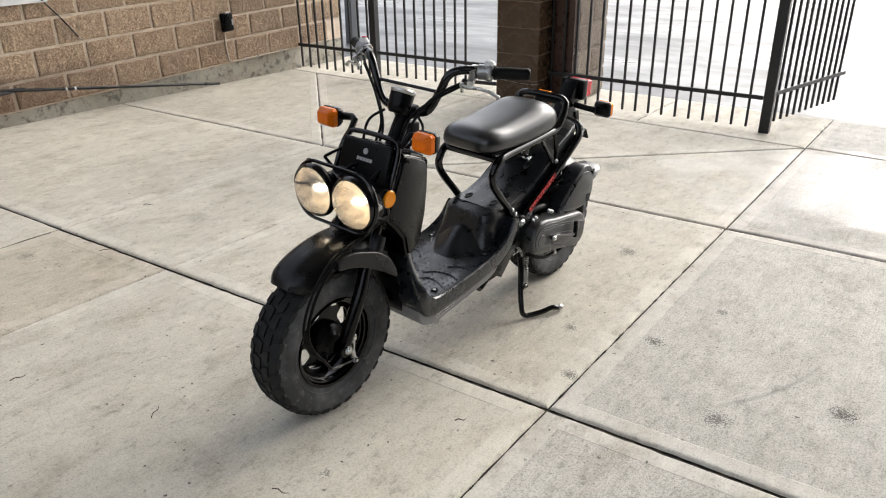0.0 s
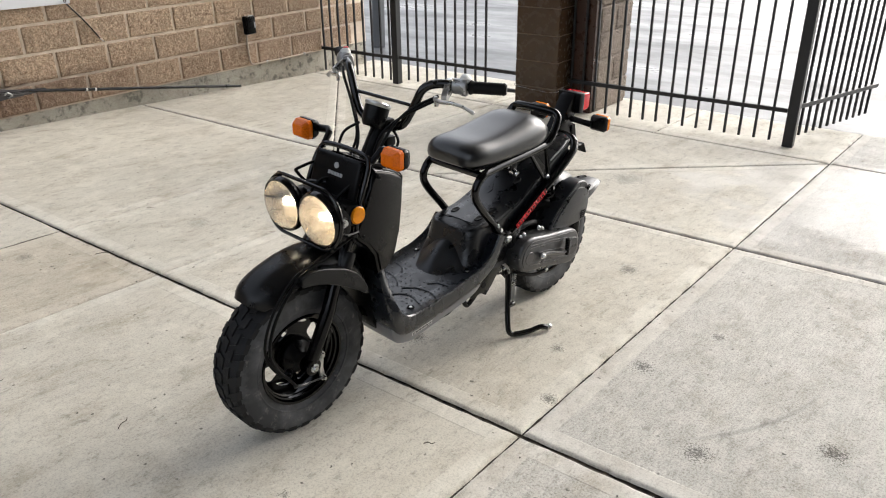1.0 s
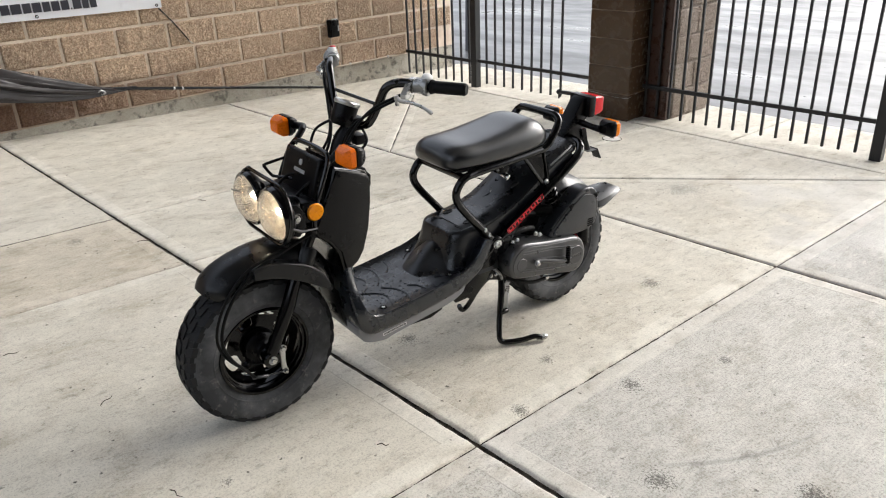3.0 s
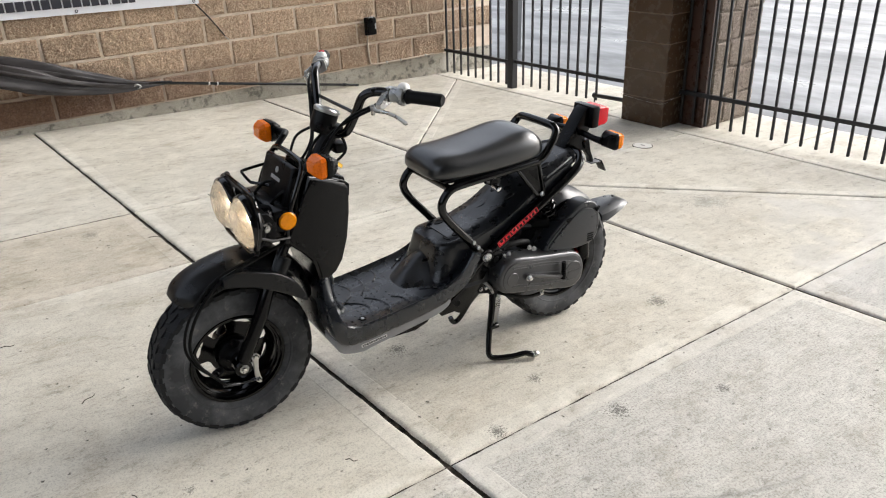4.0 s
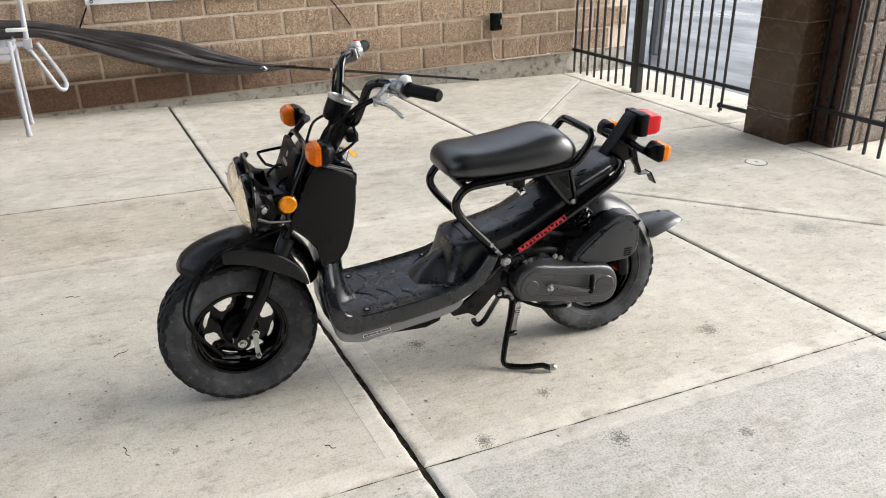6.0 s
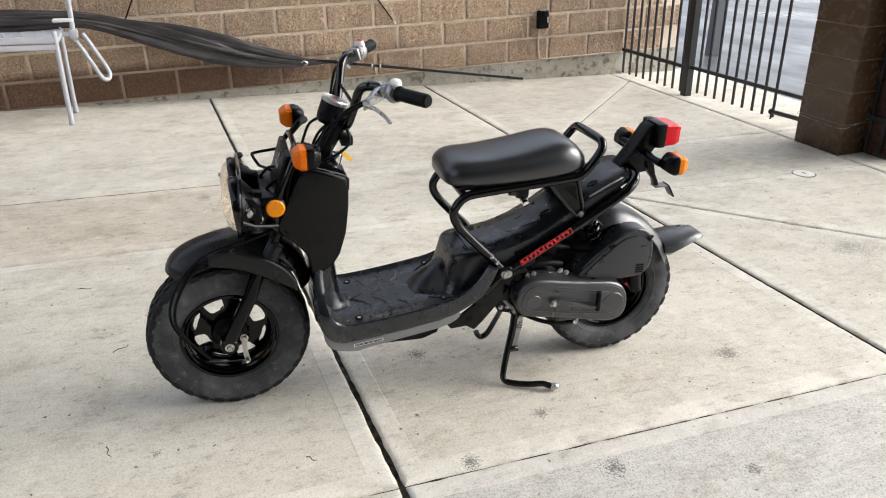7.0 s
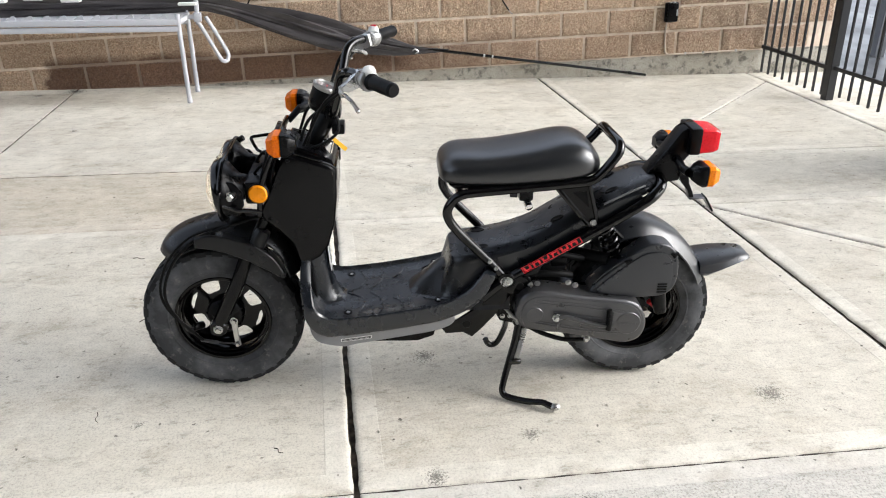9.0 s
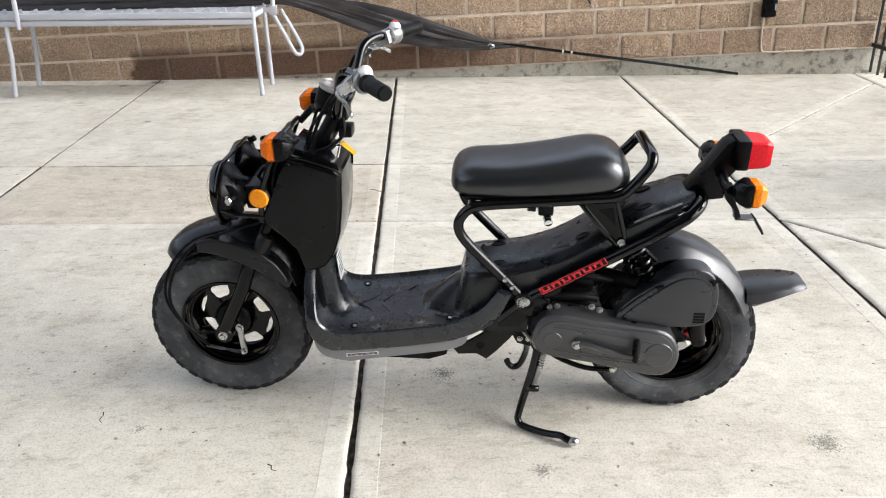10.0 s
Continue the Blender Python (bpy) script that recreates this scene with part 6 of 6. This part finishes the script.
# ---- banner and cords ----
M_VINYL = painted("white_banner_vinyl", (0.76, 0.77, 0.80), 0.45, 60.0, 0.0)
M_INK = painted("dark_print", (0.03, 0.03, 0.04), 0.5)
ban = tagged(empty("banner", WALL), "white vinyl banner with dark lettering, lashed to the wall", "banner")
b = bmesh.new()
bmesh.ops.create_grid(b, x_segments=40, y_segments=16, size=0.5)
bmesh.ops.solidify(b, geom=b.faces[:], thickness=0.002)
for v in b.verts:
    y = -0.60 + 1.83 * (v.co.x + 0.5)
    z = 0.805 + 0.85 * (v.co.y + 0.5) - 0.033 * (y - 0.3) * 0.6
    v.co = (0.040 + 0.006 * noise.noise(Vector((y * 2.2, z * 3, 0))) + v.co.z, y, z)
part("sheet", b, M_VINYL, ban, "", True)
widths = [0.062, 0.060, 0.060, 0.046, 0.046, 0.062, 0.072, 0.060, 0.064, 0.056, 0.060, 0.060, 0.014, 0.062, 0.050, 0.052]
y = -0.195
for k, w in enumerate(widths):
    zb = 0.853 - 0.033 * (y - 0.3) * 0.6
    part("letter_bar", box(0.0445, y, zb, 0.0465, y + w - 0.006, zb + (0.066 if k != 12 else 0.012)), M_INK, ban)
    y += w + 0.004
for y in (-0.56, 0.32, 1.19):
    part("grommet", lathe([(0.006, 0), (0.012, 0), (0.011, 0.003), (0.006, 0.003)], Matrix.Translation((0.045, y, 0.826 - 0.02 * (y - 0.3))) @ pose(0, 0, 0, 0, 90, 0), 16), M_SATIN, ban)
for pts, hook in (([(0.045, 1.20, 0.785), (0.035, 1.31, 0.650), (0.028, 1.405, 0.512)], (1.42, 0.492)), ([(0.045, -0.60, 0.805), (0.04, -0.655, 0.70), (0.03, -0.725, 0.575)], (-0.73, 0.565))):
    cord = tagged(part("cord", tube(pts, 0.0055, 8, 5), M_SATIN, None, "", True, WALL), "black elastic cord holding the banner to the wall", "cord", "banner cords")
    part("hook", tube([(0.028, hook[0] - 0.015, hook[1] + 0.02), (0.03, hook[0], hook[1]), (0.022, hook[0] + 0.018, hook[1] - 0.012), (0.010, hook[0] + 0.022, hook[1] + 0.004)], 0.003, 8, 4), M_STEEL, cord)

# ---- furled cover on its pole ----
def cloth_material():
    g = Net(mat("dark_grey_cover_cloth", (0.05, 0.048, 0.048), 0.55))
    n = g.noise(9.0, 5, 0.6, g.scaled(g.pos, (1.0, 0.5, 1.6)))
    c = g.mix(g.ramp(n, (0.35, 0.0), (0.7, 1.0)), (0.022, 0.019, 0.020), (0.056, 0.050, 0.050))
    weave = g.voronoi(600.0)
    crease = g.noise(5.0, 3, 0.5, g.scaled(g.pos, (2.2, 0.5, 2.2)))
    return g.finish(c, 0.40, g.bump(crease, 0.45, 0.03, g.bump(weave, 0.10, 0.002)))


M_CLOTH = cloth_material()
RUN = [(-3.4, -4.45, 0.60, 0.74), (-2.6, -4.46, 0.60, 0.75), (-2.0, -4.50, 0.60, 0.74), (-1.4, -4.56, 0.60, 0.735), (-1.05, -4.62, 0.610, 0.715), (-0.90, -4.66, 0.580, 0.695), (-0.76, -4.69, 0.530, 0.665), (-0.50, -4.70, 0.430, 0.605), (-0.20, -4.70, 0.325, 0.535), (0.02, -4.70, 0.280, 0.470), (0.22, -4.705, 0.252, 0.405), (0.45, -4.71, 0.234, 0.345), (0.64, -4.72, 0.240, 0.298), (0.80, -4.725, 0.250, 0.280), (0.88, -4.725, 0.256, 0.274)]
line = spline([(y, zb, zt) for y, x, zb, zt in RUN], 8)
xs = spline([(x, 0, 0) for y, x, zb, zt in RUN], 8)
secs = []
N = 104
for q, xx in zip(line, xs):
    y, zb, zt = q
    ring = []
    for k in range(N):
        a = 2 * math.pi * k / N
        fold = 0.30 * noise.noise(Vector((math.cos(a) * 1.6 + y * 0.9, math.sin(a) * 1.6 - y * 1.6, y * 0.7))) + 0.20 * math.sin(5 * a + y * 2.6 + 1.5 * math.sin(y * 1.4)) + 0.15 * math.sin(9 * a - y * 3.1 + 2 * math.sin(y * 1.7)) + 0.09 * math.sin(15 * a + y * 5.0 + 2 * math.sin(y * 2.3)) + 0.10 * noise.noise(Vector((math.cos(a) * 4, math.sin(a) * 4, y * 4)))
        r = (zt - zb) / 2 * (1 + fold * (0.9 if math.cos(a) > -0.2 else 0.3))
        lim = max(-0.999, min(0.999, math.sin(a)))
        ring.append((xx.x + 0.62 * r * math.cos(a), y, (zb + zt) / 2 + max(-(zt - zb) / 2, r * lim * 0.98)))
    secs.append(ring)
cover_roll = tagged(part("furled_cover", loft(secs), M_CLOTH, None, "", True), "dark grey cloth cover furled on a pole, lying against the wall", "cover")
part("pole", tube([(-4.722, 0.60, 0.292), (-4.725, 1.2, 0.212), (-4.735, 1.9, 0.118), (-4.745, 2.60, 0.022)], 0.0115, 12, 4), M_TUBE, cover_roll, "thin black pole", True)
for y in (1.17, 1.24):
    part("pole_ring", rod((-4.7245, y, 0.216 - (y - 1.17) * 0.13), (-4.7245, y + 0.014, 0.2145 - (y - 1.17) * 0.13), 0.0128, 12), M_WHITE, cover_roll)
part("pole_collar", rod((-4.7425, 2.44, 0.045), (-4.743, 2.47, 0.041), 0.015, 12, 0.002), M_SATIN, cover_roll)
part("cord_knot", tube([(-4.70, 0.58, 0.27), (-4.685, 0.60, 0.285), (-4.69, 0.63, 0.262), (-4.70, 0.60, 0.250)], 0.006, 8, 3, closed=False), M_STEEL, cover_roll)
for y0, z0 in ((-2.45, 0.72), (-2.20, 0.735), (-1.95, 0.72), (-1.15, 0.690)):
    b = box(-4.43, y0, z0 - 0.012, -4.37, y0 + 0.13, z0 + 0.010, 0.009, 2)
    part("strap_end", b, M_WHITE, cover_roll, "white strap end", True)

# ---- white metal bench ----
M_BENCH = painted("white_painted_steel", (0.46, 0.47, 0.50), 0.4, 90.0, 0.1)
bench = tagged(empty("bench"), "white painted steel bench frame with a serrated deck", "bench")


def bp(name, bm, label="", smooth=True):
    return part(name, bm, M_BENCH, bench, label, smooth)


for x in (-4.24, -4.60):
    bp("beam", box(x - 0.018, -3.15, 0.563, x + 0.018, -1.14, 0.605, 0.006, 2))
    bp("lower_beam", box(x - 0.016, -3.15, 0.518, x + 0.016, -1.14, 0.556, 0.006, 2))
    bp("leg", tube([(x, -1.135, 0.640), (x, -1.135, 0.52), (x - 0.004, -1.130, 0.01)], 0.0165, 14), "tubular leg")
    bp("foot_cap", rod((x - 0.004, -1.130, 0.0), (x - 0.004, -1.130, 0.03), 0.019, 14, 0.003))
    bp("leg", tube([(x, -2.93, 0.56), (x, -2.945, 0.30), (x - 0.004, -2.99, 0.01)], 0.0165, 14))
    bp("foot_cap", rod((x - 0.004, -2.99, 0.0), (x - 0.004, -2.99, 0.03), 0.019, 14, 0.003))
bp("end_rail", box(-4.60, -1.155, 0.566, -4.24, -1.115, 0.602, 0.006, 2))
bp("side_arm", box(-4.52, -1.13, 0.568, -4.48, -1.02, 0.600, 0.005, 2))
bp("upright", tube([(-4.50, -1.045, 0.53), (-4.50, -1.04, 0.70), (-4.50, -1.035, 1.05)], 0.0165, 14), "tall tubular upright")
bp("upright_socket", box(-4.525, -1.07, 0.55, -4.475, -1.015, 0.615, 0.008, 2))
bp("upright", tube([(-4.22, -2.83, 0.50), (-4.22, -2.82, 0.70), (-4.22, -2.80, 1.05)], 0.0165, 14))
bp("handle", tube([(-4.46, -1.03, 0.54), (-4.46, -0.98, 0.44), (-4.46, -0.905, 0.285), (-4.46, -0.880, 0.262), (-4.475, -0.862, 0.262), (-4.49, -0.850, 0.285), (-4.50, -0.856, 0.325), (-4.50, -0.91, 0.44), (-4.50, -0.985, 0.585)], 0.0145, 12, 4), "bent tube handle loop")
bp("deck_plate", box(-4.585, -3.14, 0.597, -4.258, -1.16, 0.603, 0.002))
y = -3.10
while y < -1.20:
    for x in (-4.262, -4.590):
        b = plate([(0.0, 0.0), (0.082, 0.0), (0.072, 0.034), (0.060, 0.034)], x, x + 0.008)
        for v in b.verts:
            v.co = (v.co.y, y + v.co.x, 0.602 + v.co.z)
        bp("deck_tooth", b, "", False)
    y += 0.113

# ---- small things by the pillar and on the floor ----
stub = tagged(part("gate_stop", rod((-2.84, 3.74, 0.085), (-2.38, 3.745, 0.100), 0.017, 14, 0.003), M_FENCE, None, "", True), "short black pipe stop fixed to the pillar", "pipe", kind="structure")
b = bmesh.new()
bmesh.ops.create_uvsphere(b, u_segments=14, v_segments=10, radius=0.024)
bmesh.ops.translate(b, vec=(-2.85, 3.74, 0.085), verts=b.verts)
part("end_cap", b, M_FENCE, stub, "", True)
part("pin", rod((-2.85, 3.74, 0.085), (-2.85, 3.74, 0.03), 0.007, 8), M_FENCE, stub)
tagged(part("tie_wire", tube([(-0.194, 0.05, 0.235), (-0.195, -0.171, 0.205), (-0.10, -0.176, 0.190), (0.10, -0.176, 0.178), (0.191, -0.172, 0.186), (0.196, -0.10, 0.20), (0.20, 0.02, 0.23)], 0.0016, 6, 4), M_STEEL, None, "", True, PILLAR), "thin wire tied round the brown pillar", "wire")
M_CAP = painted("pale_drain_cap", (0.70, 0.68, 0.62), 0.5, 80.0, 0.2)
cap = tagged(part("drain_cap", lathe([(0, 0.004), (0.050, 0.004), (0.062, 0.003), (0.064, -0.004)], Matrix.Translation((-1.80, 3.07, 0.0)), 32), M_CAP, None, "", True), "round pale drain cap set flush in the slab", "drain cap")
part("cap_ring", lathe([(0.0640, 0.0008), (0.0665, 0.0016), (0.0690, 0.0008), (0.0665, -0.004)], Matrix.Translation((-1.80, 3.07, 0.0)), 32, close=True), M_JOINT, cap)
part("cap_slot", box(-1.815, 3.065, 0.003, -1.785, 3.075, 0.0048), M_JOINT, cap)
M_TWIG = painted("dry_twig", (0.035, 0.024, 0.016), 0.8)
rng = random.Random(12)
for x, y, a, l in ((-0.195, -0.222, 40, 0.035), (-2.23, -0.135, 60, 0.08), (-0.42, -0.75, 10, 0.05), (0.05, -0.62, 80, 0.03), (-0.95, -0.75, 120, 0.06), (-2.6, 0.35, 30, 0.05), (-1.5, -0.9, 75, 0.05)):
    pts = [(0, 0, 0.003), (l * 0.35, 0.004, 0.005), (l * 0.7, -0.002, 0.004), (l, 0.006, 0.003)]
    tagged(part("twig", tube(pts, [0.0015, 0.0014, 0.0012, 0.0008], 6, 3), M_TWIG, None, "", True, pose(x, y, 0, 0, 0, a)), "small dry dark twig on the concrete", "twig", "twigs on the floor")
